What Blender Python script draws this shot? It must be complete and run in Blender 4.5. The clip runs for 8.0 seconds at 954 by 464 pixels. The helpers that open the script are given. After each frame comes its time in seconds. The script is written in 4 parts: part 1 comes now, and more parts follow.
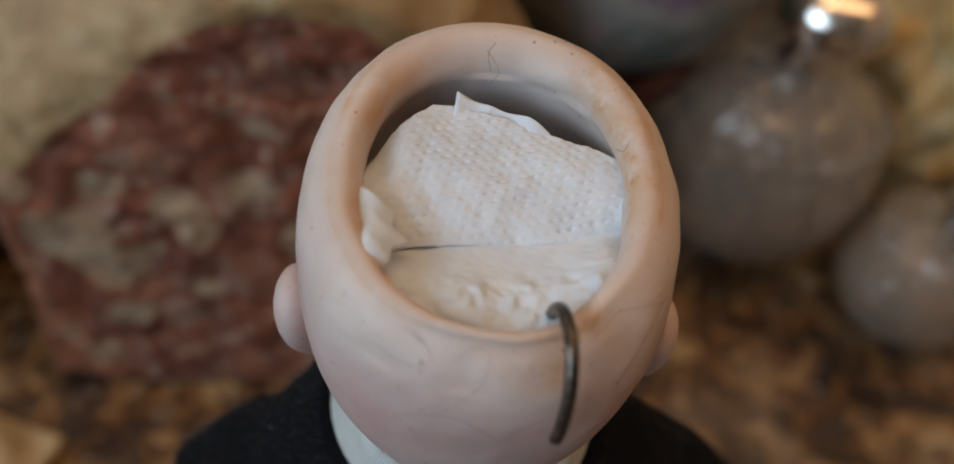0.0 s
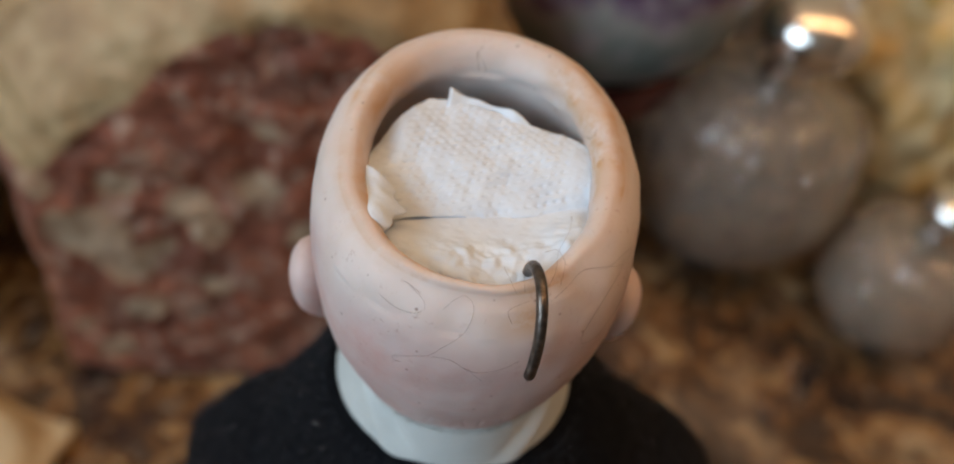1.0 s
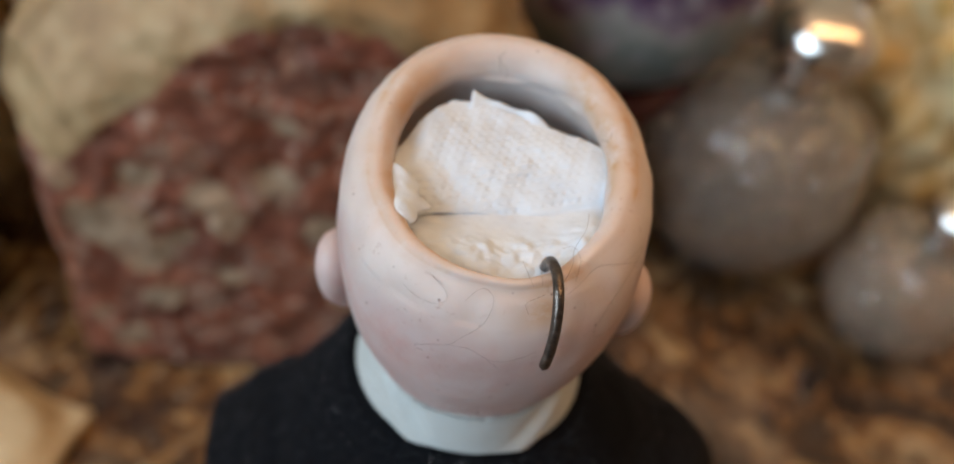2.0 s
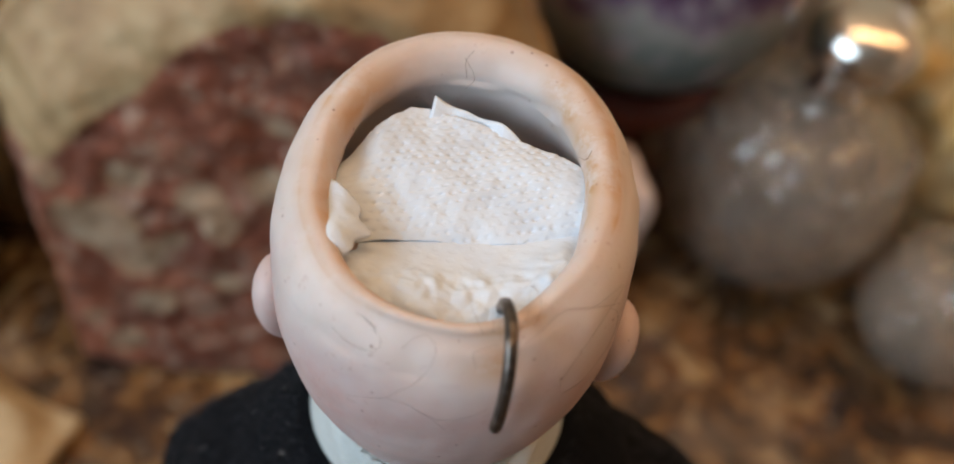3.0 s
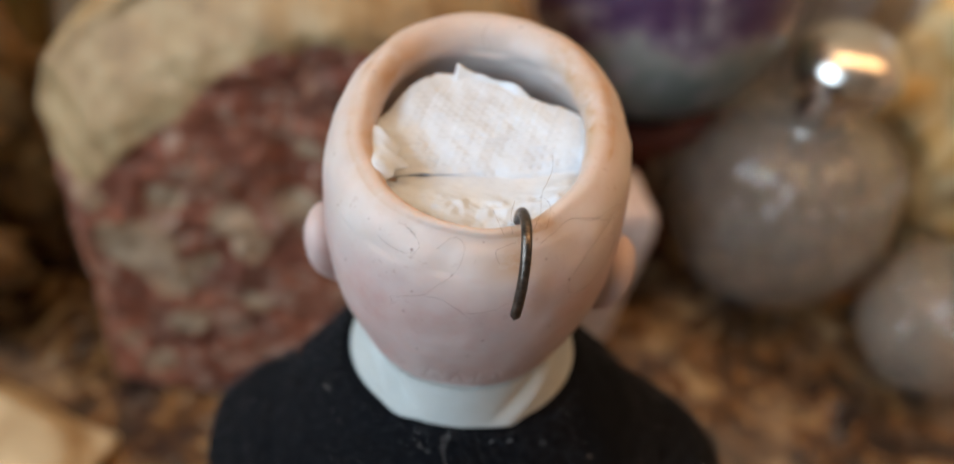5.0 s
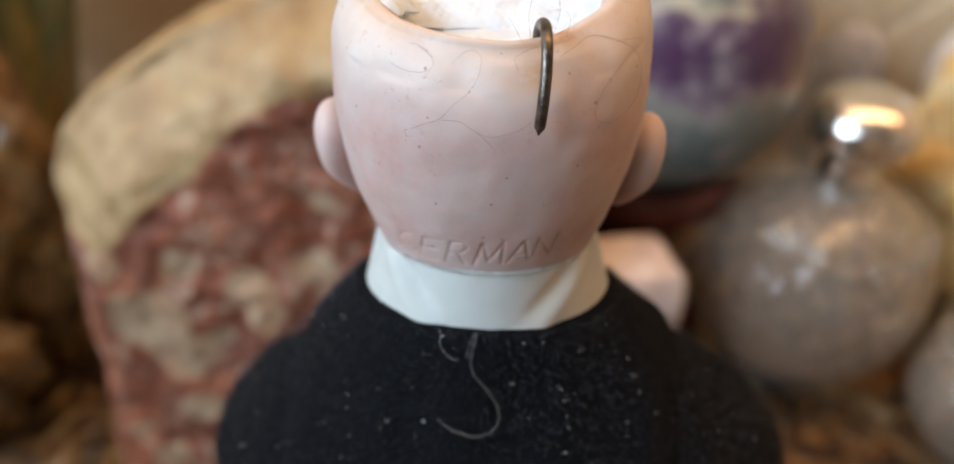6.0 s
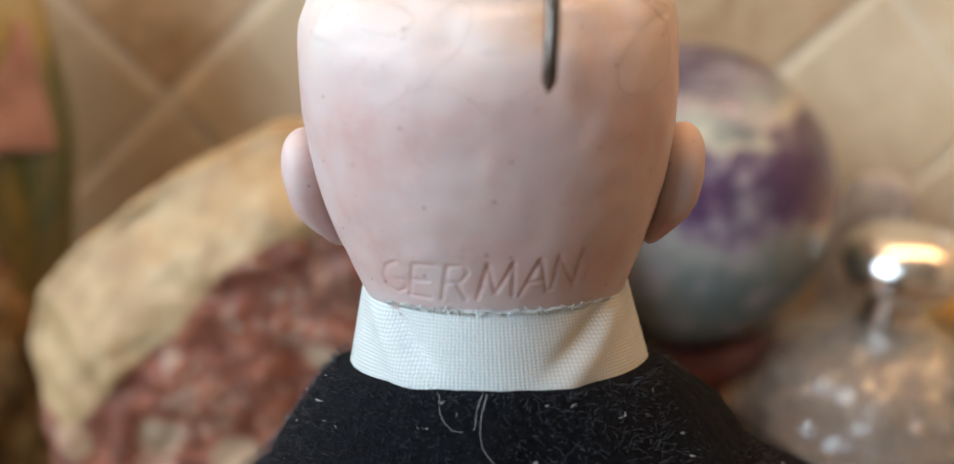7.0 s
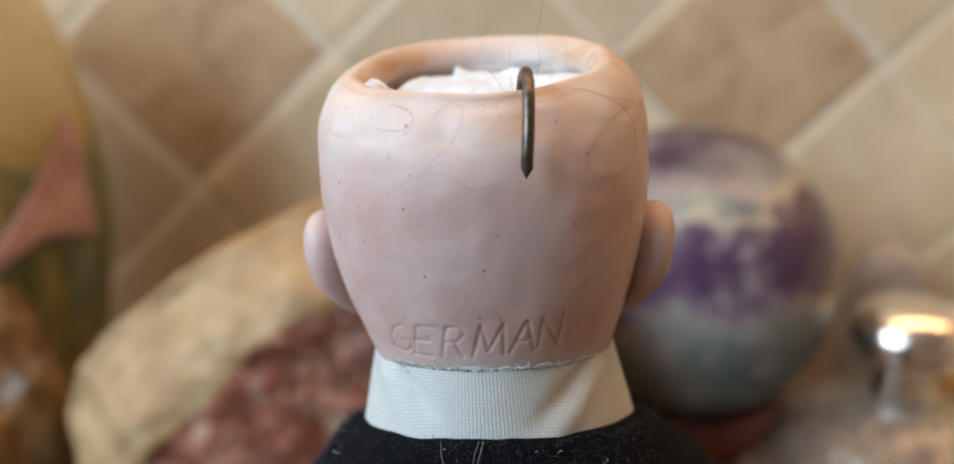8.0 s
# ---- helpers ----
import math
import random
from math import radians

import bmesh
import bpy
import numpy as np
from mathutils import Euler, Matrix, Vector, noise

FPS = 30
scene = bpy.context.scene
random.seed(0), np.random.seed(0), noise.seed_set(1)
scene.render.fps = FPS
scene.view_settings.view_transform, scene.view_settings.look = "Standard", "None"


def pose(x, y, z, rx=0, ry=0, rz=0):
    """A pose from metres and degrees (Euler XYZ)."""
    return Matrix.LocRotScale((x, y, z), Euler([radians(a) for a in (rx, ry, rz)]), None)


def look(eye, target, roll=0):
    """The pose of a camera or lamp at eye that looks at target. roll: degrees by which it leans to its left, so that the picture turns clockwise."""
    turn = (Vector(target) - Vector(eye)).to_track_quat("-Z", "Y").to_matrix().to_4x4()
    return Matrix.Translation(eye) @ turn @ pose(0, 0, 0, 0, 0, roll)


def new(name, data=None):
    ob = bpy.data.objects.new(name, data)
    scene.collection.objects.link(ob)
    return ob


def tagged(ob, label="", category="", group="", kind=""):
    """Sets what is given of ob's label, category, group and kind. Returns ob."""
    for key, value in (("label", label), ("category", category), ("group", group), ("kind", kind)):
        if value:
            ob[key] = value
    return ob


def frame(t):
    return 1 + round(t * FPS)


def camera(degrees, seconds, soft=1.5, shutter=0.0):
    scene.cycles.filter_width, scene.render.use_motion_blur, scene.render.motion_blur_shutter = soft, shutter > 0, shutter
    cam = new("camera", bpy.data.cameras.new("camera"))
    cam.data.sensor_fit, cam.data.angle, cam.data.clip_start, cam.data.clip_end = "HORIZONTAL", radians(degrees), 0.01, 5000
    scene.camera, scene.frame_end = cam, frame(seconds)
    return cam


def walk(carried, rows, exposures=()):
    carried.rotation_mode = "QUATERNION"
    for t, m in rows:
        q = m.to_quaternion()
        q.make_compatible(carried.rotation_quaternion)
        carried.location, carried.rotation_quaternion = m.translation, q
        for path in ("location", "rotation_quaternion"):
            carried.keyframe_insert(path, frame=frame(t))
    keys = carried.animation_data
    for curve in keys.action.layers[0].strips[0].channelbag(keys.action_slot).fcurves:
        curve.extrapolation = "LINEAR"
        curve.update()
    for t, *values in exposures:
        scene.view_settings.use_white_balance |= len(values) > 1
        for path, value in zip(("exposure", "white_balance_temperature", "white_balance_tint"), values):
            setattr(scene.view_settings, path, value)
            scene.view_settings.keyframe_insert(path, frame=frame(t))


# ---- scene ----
cam = camera(54.5, 8.0, 1.7)
cam.data.dof.use_dof = True
cam.data.dof.focus_distance = 0.113
cam.data.dof.aperture_fstop = 10.8
PATH = [
    (0, (-0.03174, -0.04766, 0.33575), (0.00550, 0.07108, 0.17917), 15.88),
    (0.5, (-0.03056, -0.05802, 0.34272), (0.00617, 0.06196, 0.18698), 15.84),
    (1, (-0.03340, -0.06322, 0.34650), (0.00378, 0.05865, 0.19234), 16.07),
    (1.5, (-0.04090, -0.07028, 0.35446), (-0.00303, 0.05136, 0.20029), 17.13),
    (3, (-0.02336, -0.05290, 0.34017), (0.00475, 0.06895, 0.18408), 15.57),
    (3.5, (-0.02716, -0.04940, 0.34511), (-0.00141, 0.06828, 0.18545), 16.42),
    (4, (-0.02660, -0.05175, 0.34866), (-0.00144, 0.06588, 0.18889), 16.14),
    (5.5, (-0.02575, -0.09658, 0.33581), (-0.00309, 0.05044, 0.20213), 9.53),
    (6, (-0.02212, -0.10446, 0.30496), (-0.00440, 0.05605, 0.18696), 6.73),
    (6.5, (-0.01784, -0.09780, 0.28975), (-0.00318, 0.07379, 0.18804), 4.53),
    (7, (-0.01720, -0.09426, 0.27076), (-0.00521, 0.09015, 0.19426), 2.85),
    (7.5, (-0.01740, -0.10571, 0.27280), (-0.00978, 0.08410, 0.21021), 1.96),
    (8, (-0.01420, -0.10945, 0.27512), (-0.00814, 0.08112, 0.21475), 1.49),
]
walk(cam, [(t, look(eye, target, roll)) for t, eye, target, roll in PATH],
     [(0.0, -1.2), (1.0, -0.78), (1.5, -0.67), (3.0, -0.62), (3.5, -0.89), (4.2, -0.84), (5.5, -0.25), (6.0, -0.08), (6.5, 0.17), (7.0, 0.14), (8.0, -0.14)])

# ---- light ----
world = bpy.data.worlds.new("world")
scene.world = world
world.use_nodes = True
sky = world.node_tree.nodes.new("ShaderNodeTexSky")
sky.sky_type, sky.sun_disc = "NISHITA", False
sky.sun_elevation, sky.sun_rotation = radians(35), radians(250)
world.node_tree.links.new(sky.outputs[0], world.node_tree.nodes["Background"].inputs[0])
world.node_tree.nodes["Background"].inputs[1].default_value = 0.1


def area_lamp(name, matrix, sx, sy, watts, colour):
    data = bpy.data.lights.new(name, "AREA")
    data.shape, data.size, data.size_y, data.energy, data.color = "RECTANGLE", sx, sy, watts, colour
    ob = new(name, data)
    ob.matrix_world = matrix
    return ob


area_lamp("window_daylight", look((-1.47, -0.72, 1.05), (0.0, 0.05, 0.22)), 1.60, 0.80, 54.0, (0.64, 0.83, 1.0))
area_lamp("ceiling_light_glow", pose(0.42, 0.12, 1.57), 2.1, 0.16, 17.5, (1.0, 0.57, 0.27))

# ---- materials ----


class Mat:
    """A small builder of node materials."""

    def __init__(self, name):
        self.m = bpy.data.materials.new(name)
        self.m.use_nodes = True
        self.t = self.m.node_tree
        self.b = self.t.nodes["Principled BSDF"]

    def put(self, **kw):
        for k, v in kw.items():
            self.b.inputs[k.replace("_", " ")].default_value = v
        return self

    def n(self, kind, **props):
        node = self.t.nodes.new(kind)
        for k, v in props.items():
            setattr(node, k, v)
        return node

    def link(self, a, b):
        self.t.links.new(a, b)
        return self

    def coords(self, scale=(1, 1, 1), rot=(0, 0, 0)):
        c, mp = self.n("ShaderNodeTexCoord"), self.n("ShaderNodeMapping")
        mp.inputs["Scale"].default_value = scale
        mp.inputs["Rotation"].default_value = rot
        self.link(c.outputs["Object"], mp.inputs["Vector"])
        return mp.outputs[0]

    def noise(self, scale, detail=4.0, rough=0.55, vec=None, distort=0.0):
        nd = self.n("ShaderNodeTexNoise")
        nd.inputs["Scale"].default_value, nd.inputs["Detail"].default_value = scale, detail
        nd.inputs["Roughness"].default_value, nd.inputs["Distortion"].default_value = rough, distort
        self.link(vec or self.coords(), nd.inputs["Vector"])
        return nd.outputs[0]

    def voronoi(self, scale, vec=None, feature="F1", out="Distance"):
        nd = self.n("ShaderNodeTexVoronoi", feature=feature)
        nd.inputs["Scale"].default_value = scale
        self.link(vec or self.coords(), nd.inputs["Vector"])
        return nd.outputs[out]

    def ramp(self, fac, stops, interpolation="LINEAR"):
        r = self.n("ShaderNodeValToRGB")
        r.color_ramp.interpolation = interpolation
        els = r.color_ramp.elements
        while len(els) < len(stops):
            els.new(0.5)
        for e, (p, c) in zip(els, stops):
            e.position, e.color = p, (*c, 1) if len(c) == 3 else c
        self.link(fac, r.inputs[0])
        return r.outputs[0]

    def mix(self, fac, a, b, blend="MIX"):
        mx = self.n("ShaderNodeMix", data_type="RGBA", blend_type=blend)
        for sock, v in ((mx.inputs[0], fac), (mx.inputs[6], a), (mx.inputs[7], b)):
            if isinstance(v, (int, float)):
                sock.default_value = v
            elif isinstance(v, tuple):
                sock.default_value = (*v, 1)
            else:
                self.link(v, sock)
        return mx.outputs[2]

    def math(self, op, a, b=0.0):
        nd = self.n("ShaderNodeMath", operation=op)
        for sock, v in zip(nd.inputs, (a, b)):
            if isinstance(v, (int, float)):
                sock.default_value = v
            else:
                self.link(v, sock)
        return nd.outputs[0]

    def attr(self, name):
        return self.n("ShaderNodeAttribute", attribute_name=name).outputs["Fac"]

    def bump(self, height, strength=0.3, distance=0.0005):
        bp = self.n("ShaderNodeBump")
        bp.inputs["Strength"].default_value, bp.inputs["Distance"].default_value = strength, distance
        self.link(height, bp.inputs["Height"])
        self.link(bp.outputs[0], self.b.inputs["Normal"])
        return self

    def colour(self, sock):
        return self.link(sock, self.b.inputs["Base Color"])

    def rough(self, sock):
        return self.link(sock, self.b.inputs["Roughness"])


def mat_bisque():
    m = Mat("bisque").put(Roughness=0.50, Specular_IOR_Level=0.4, Subsurface_Weight=0.12, Subsurface_Scale=0.002)
    m.b.inputs["Subsurface Radius"].default_value = (1.0, 0.45, 0.3)
    base = m.ramp(m.noise(90, 3), [(0.3, (0.51, 0.375, 0.350)), (0.7, (0.56, 0.455, 0.440))])
    blotch = m.ramp(m.noise(110, 5, 0.65), [(0.45, (1, 1, 1)), (0.68, (0.96, 0.74, 0.71))])
    c = m.mix(0.7, base, blotch, "MULTIPLY")
    # the pink wash stops short of the cut rim
    c = m.mix(m.math("MULTIPLY", m.attr("bare"), 0.85), c, m.ramp(m.noise(120, 4), [(0.3, (0.56, 0.475, 0.43)), (0.7, (0.625, 0.565, 0.54))]))
    grime = m.ramp(m.noise(900, 3, 0.7), [(0.60, (0, 0, 0)), (0.70, (1, 1, 1))])
    grime2 = m.ramp(m.noise(150, 2), [(0.45, (0, 0, 0)), (0.65, (1, 1, 1))])
    c = m.mix(m.math("MULTIPLY", m.math("MULTIPLY", grime, grime2), 0.5), c, (0.33, 0.19, 0.15))
    glue = m.math("MULTIPLY", m.attr("stain"), m.ramp(m.noise(260, 5, 0.65), [(0.30, (0, 0, 0)), (0.50, (1, 1, 1))]))
    c = m.mix(glue, c, (0.47, 0.26, 0.11))
    dot = m.ramp(m.voronoi(420), [(0.05, (1, 1, 1)), (0.12, (0, 0, 0))])
    few = m.ramp(m.voronoi(420, None, "F1", "Color"), [(0.46, (0, 0, 0)), (0.56, (1, 1, 1))])
    c = m.mix(m.math("MULTIPLY", m.math("MULTIPLY", dot, few), 0.65), c, (0.16, 0.07, 0.05))
    c = m.mix(m.attr("inside"), c, (0.66, 0.55, 0.47))
    c = m.mix(m.math("MULTIPLY", m.attr("groove"), 0.36), c, (0.45, 0.22, 0.18))
    m.colour(c)
    m.bump(m.noise(1400, 3), 0.12, 0.0002)
    return m.m


def mat_linen():
    m = Mat("linen").put(Roughness=0.85, Sheen_Weight=0.2)
    uv = m.n("ShaderNodeUVMap").outputs[0]
    waves = []
    for axis in ("X", "Y"):
        w = m.n("ShaderNodeTexWave", wave_type="BANDS", bands_direction=axis)
        w.inputs["Scale"].default_value, w.inputs["Distortion"].default_value = 0.5, 0.15
        w.inputs["Detail"].default_value = 1.0
        m.link(uv, w.inputs["Vector"])
        waves.append(w.outputs["Fac"])
    weave = m.math("MULTIPLY", waves[0], waves[1])
    tone = m.ramp(m.noise(260, 4), [(0.3, (0.55, 0.58, 0.575)), (0.7, (0.63, 0.67, 0.67))])
    m.colour(m.mix(m.ramp(weave, [(0.0, (1, 1, 1)), (0.35, (0, 0, 0))]), tone, (0.46, 0.47, 0.44)))
    m.bump(weave, 0.5, 0.00015)
    return m.m


def mat_velvet():
    m = Mat("black_velvet").put(Roughness=0.95, Sheen_Weight=0.01, Sheen_Roughness=0.4)
    m.b.inputs["Sheen Tint"].default_value = (0.5, 0.55, 0.7, 1)
    m.b.inputs["Specular IOR Level"].default_value = 0.1
    m.colour(m.ramp(m.noise(1500, 3, 0.7), [(0.35, (0.002, 0.002, 0.003)), (0.7, (0.009, 0.010, 0.013))]))
    m.bump(m.noise(2200, 4, 0.7), 0.9, 0.0006)
    return m.m


def mat_tissue():
    m = Mat("cool_tinted_tissue").put(Roughness=0.9)
    rows = []
    for axis in ("X", "Y"):
        w = m.n("ShaderNodeTexWave", wave_type="BANDS", bands_direction=axis)
        w.inputs["Scale"].default_value, w.inputs["Distortion"].default_value = (150 if axis == "X" else 210), 3.0
        w.inputs["Detail"].default_value, w.inputs["Detail Scale"].default_value = 3.0, 2.0
        m.link(m.coords((1, 1, 1), (0, 0, 0.30)), w.inputs["Vector"])
        rows.append(w.outputs["Fac"])
    dots = m.math("MULTIPLY", rows[0], rows[1])
    # white paper tinted bluish, standing in for the cool light on it
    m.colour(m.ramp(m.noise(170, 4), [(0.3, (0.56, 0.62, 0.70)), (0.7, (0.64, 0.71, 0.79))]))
    h = m.math("ADD", m.ramp(dots, [(0.25, (1, 1, 1)), (0.75, (0, 0, 0))]), m.math("MULTIPLY", m.noise(1500, 4), 0.6))
    m.bump(h, 0.16, 0.0003)
    return m.m


def mat_plain(name, a, b, scale, rough, metal=0.0, bump=0.2, dist=0.0005, detail=4):
    m = Mat(name).put(Roughness=rough, Metallic=metal)
    nz = m.noise(scale, detail, 0.6)
    m.colour(m.ramp(nz, [(0.3, a), (0.7, b)]))
    m.bump(m.noise(scale * 4, 4), bump, dist)
    return m.m


def mat_glaze():
    """Amber glaze over the shoulder, paled at the top for its highlights, running down into dark bottle green."""
    m = Mat("green_glaze").put(Roughness=0.16, Coat_Weight=0.4, Coat_Roughness=0.05)
    sep = m.n("ShaderNodeSeparateXYZ")
    m.link(m.coords(), sep.inputs[0])
    z = m.math("ADD", m.math("MULTIPLY", sep.outputs[2], 4.2), m.math("MULTIPLY", m.math("SUBTRACT", m.noise(26, 5, 0.65, None, 0.8), 0.5), 0.55))
    c = m.ramp(z, [(0.15, (0.10, 0.055, 0.02)), (0.35, (0.22, 0.14, 0.045)), (0.52, (0.085, 0.11, 0.045)), (0.74, (0.10, 0.12, 0.05)), (0.86, (0.42, 0.33, 0.13)), (1.0, (0.52, 0.47, 0.30))])
    drip = m.ramp(m.noise(34, 4, 0.6, m.coords((1, 1, 0.35))), [(0.52, (0, 0, 0)), (0.66, (1, 1, 1))])
    m.colour(m.mix(m.math("MULTIPLY", drip, 0.6), c, (0.40, 0.28, 0.09)))
    m.bump(m.noise(60, 3), 0.1, 0.001)
    return m.m


def mat_granite():
    m = Mat("granite").put(Roughness=0.16, Coat_Weight=0.3, Coat_Roughness=0.08)
    warp = m.noise(14, 4, 0.6)
    a = m.ramp(m.noise(28, 6, 0.68, None, 1.2), [(0.36, (0.014, 0.009, 0.008)), (0.45, (0.055, 0.026, 0.012)), (0.53, (0.20, 0.10, 0.036)), (0.60, (0.38, 0.26, 0.13)), (0.72, (0.55, 0.45, 0.30))])
    dark = m.ramp(m.noise(60, 5, 0.7), [(0.47, (0, 0, 0)), (0.60, (1, 1, 1))])
    c = m.mix(m.math("MULTIPLY", dark, 0.85), a, (0.035, 0.022, 0.018))
    grey = m.ramp(warp, [(0.52, (0, 0, 0)), (0.62, (1, 1, 1))])
    c = m.mix(m.math("MULTIPLY", grey, 0.40), c, (0.24, 0.19, 0.15))
    fleck = m.ramp(m.voronoi(330, None, "F1", "Color"), [(0.82, (0, 0, 0)), (0.9, (1, 1, 1))])
    m.colour(m.mix(m.math("MULTIPLY", fleck, 0.35), c, (0.45, 0.36, 0.25)))
    return m.m


def mat_tile(name, dark, light, pits):
    m = Mat(name).put(Roughness=0.5)
    rnd = m.n("ShaderNodeObjectInfo").outputs["Random"]
    c = m.ramp(m.noise(38, 8, 0.74, None, 0.6), [(0.30, dark), (0.5, tuple((p + q) / 2 for p, q in zip(dark, light))), (0.72, light)])
    shade = m.ramp(rnd, [(0.0, (0.86, 0.85, 0.83)), (1.0, (1.06, 1.04, 1.02))])
    c = m.mix(1.0, c, shade, "MULTIPLY")
    cloudy = m.ramp(m.noise(26, 5, 0.7, None, 1.0), [(0.44, (0, 0, 0)), (0.64, (1, 1, 1))])
    c = m.mix(m.math("MULTIPLY", cloudy, pits * 0.75), c, light)
    pit = m.ramp(m.noise(120, 5, 0.7), [(0.60, (0, 0, 0)), (0.70, (1, 1, 1))])
    c = m.mix(m.math("MULTIPLY", pit, pits), c, (0.30, 0.20, 0.12))
    m.colour(c)
    m.bump(m.noise(160, 5), 0.4, 0.001)
    return m.m


def mat_breccia():
    m = Mat("red_breccia").put(Roughness=0.62)
    red = m.ramp(m.noise(45, 5, 0.65, None, 0.8), [(0.25, (0.075, 0.022, 0.012)), (0.42, (0.17, 0.048, 0.025)), (0.56, (0.26, 0.080, 0.040)), (0.75, (0.36, 0.16, 0.095))])
    # warped cells: each fragment has its own tone
    c0 = m.coords()
    nd = m.n("ShaderNodeTexNoise")
    nd.inputs["Scale"].default_value, nd.inputs["Detail"].default_value = 70, 4
    m.link(c0, nd.inputs["Vector"])
    warp = m.n("ShaderNodeMix", data_type="VECTOR")
    warp.inputs[0].default_value = 0.032
    m.link(c0, warp.inputs[4]).link(nd.outputs["Color"], warp.inputs[5])
    for scale, lo, hi, tone, much in ((95, 0.84, 0.96, (0.40, 0.27, 0.18), 0.4), (300, 0.82, 0.90, (0.48, 0.37, 0.28), 0.6), (210, 0.74, 0.86, (0.34, 0.12, 0.07), 0.5), (60, 0.62, 0.85, (0.11, 0.028, 0.015), 0.6), (170, 0.86, 0.90, (0.07, 0.028, 0.017), 0.35)):
        cell = m.n("ShaderNodeTexVoronoi")
        cell.inputs["Scale"].default_value = scale
        m.link(warp.outputs[1], cell.inputs["Vector"])
        sep = m.n("ShaderNodeSeparateColor")
        m.link(cell.outputs["Color"], sep.inputs[0])
        red = m.mix(m.math("MULTIPLY", m.ramp(sep.outputs[0], [(lo, (0, 0, 0)), (hi, (1, 1, 1))]), much), red, tone)
    c = red
    veins = m.ramp(m.noise(130, 4, 0.6), [(0.34, (1, 1, 1)), (0.42, (0, 0, 0))])
    c = m.mix(m.math("MULTIPLY", veins, 0.32), c, (0.06, 0.025, 0.017))
    spot = m.ramp(m.math("ADD", m.math("MULTIPLY", m.attr("spot"), 0.5), m.math("MULTIPLY", m.noise(75, 5, 0.65), 0.65)), [(0.56, (0, 0, 0)), (0.66, (1, 1, 1))])
    pale = m.ramp(m.noise(110, 5, 0.6), [(0.35, (0.30, 0.20, 0.11)), (0.65, (0.50, 0.40, 0.27))])
    c = m.mix(m.math("MULTIPLY", spot, 0.68), c, pale)
    rind = m.ramp(m.noise(50, 5, 0.65), [(0.3, (0.22, 0.125, 0.052)), (0.5, (0.345, 0.225, 0.105)), (0.72, (0.45, 0.335, 0.185))])
    edge = m.math("ADD", m.attr("rind"), m.math("MULTIPLY", m.math("SUBTRACT", m.noise(48, 5, 0.65), 0.5), 1.0))
    c = m.mix(m.ramp(edge, [(0.42, (0, 0, 0)), (0.55, (1, 1, 1))]), c, rind)
    m.colour(c)
    m.bump(m.noise(120, 5), 0.5, 0.002)
    return m.m


def mat_fluorite():
    m = Mat("fluorite").put(Roughness=0.30, Specular_IOR_Level=0.35, Subsurface_Weight=0.1, Subsurface_Scale=0.01)
    sep = m.n("ShaderNodeSeparateXYZ")
    m.link(m.coords((1, 1, 1), (0.12, 0.16, 0)), sep.inputs[0])
    z = m.math("ADD", m.math("MULTIPLY", sep.outputs[2], 8.3), 0.5)
    z = m.math("ADD", z, m.math("MULTIPLY", m.math("SUBTRACT", m.noise(34, 7, 0.7), 0.5), 0.44))
    c = m.ramp(z, [(0.04, (0.035, 0.022, 0.045)), (0.11, (0.12, 0.15, 0.145)), (0.22, (0.085, 0.125, 0.13)), (0.36, (0.17, 0.20, 0.19)), (0.45, (0.29, 0.28, 0.25)), (0.50, (0.15, 0.10, 0.15)), (0.56, (0.065, 0.030, 0.075)),
                   (0.68, (0.080, 0.045, 0.090)), (0.735, (0.15, 0.12, 0.15)), (0.765, (0.48, 0.44, 0.33)), (0.80, (0.25, 0.28, 0.25)), (0.87, (0.19, 0.165, 0.185)), (0.94, (0.06, 0.04, 0.06))])
    cloud = m.ramp(m.noise(62, 6, 0.72), [(0.52, (0, 0, 0)), (0.62, (1, 1, 1))])
    c = m.mix(m.math("MULTIPLY", cloud, 0.7), c, (0.34, 0.30, 0.32))
    teal = m.ramp(m.noise(42, 4, 0.6), [(0.55, (0, 0, 0)), (0.68, (1, 1, 1))])
    c = m.mix(m.math("MULTIPLY", teal, 0.45), c, (0.06, 0.085, 0.09))
    violet = m.ramp(m.noise(55, 5, 0.65, m.coords((1, 1, 1), (0.5, 0.3, 0.9))), [(0.58, (0, 0, 0)), (0.68, (1, 1, 1))])
    m.colour(m.mix(m.math("MULTIPLY", violet, 0.6), c, (0.045, 0.016, 0.055)))
    return m.m


def mat_crystal(name, tint, cloud, rough=0.12):
    m = Mat(name).put(Roughness=rough, IOR=1.5, Transmission_Weight=1.0)
    m.b.inputs["Base Color"].default_value = (*tint, 1)
    haze = m.n("ShaderNodeBsdfDiffuse")
    haze.inputs[0].default_value = (tint[0] * 0.90, tint[1] * 0.88, tint[2] * 0.87, 1)
    mx = m.n("ShaderNodeMixShader")
    veil = m.ramp(m.noise(60, 5, 0.65), [(0.3, (cloud * 0.6,) * 3), (0.7, (min(1.0, cloud * 1.4),) * 3)])
    m.link(veil, mx.inputs[0]).link(m.b.outputs[0], mx.inputs[1]).link(haze.outputs[0], mx.inputs[2])
    m.link(mx.outputs[0], m.t.nodes["Material Output"].inputs["Surface"])
    m.bump(m.voronoi(120, None, "F1"), 0.5, 0.004)
    return m.m


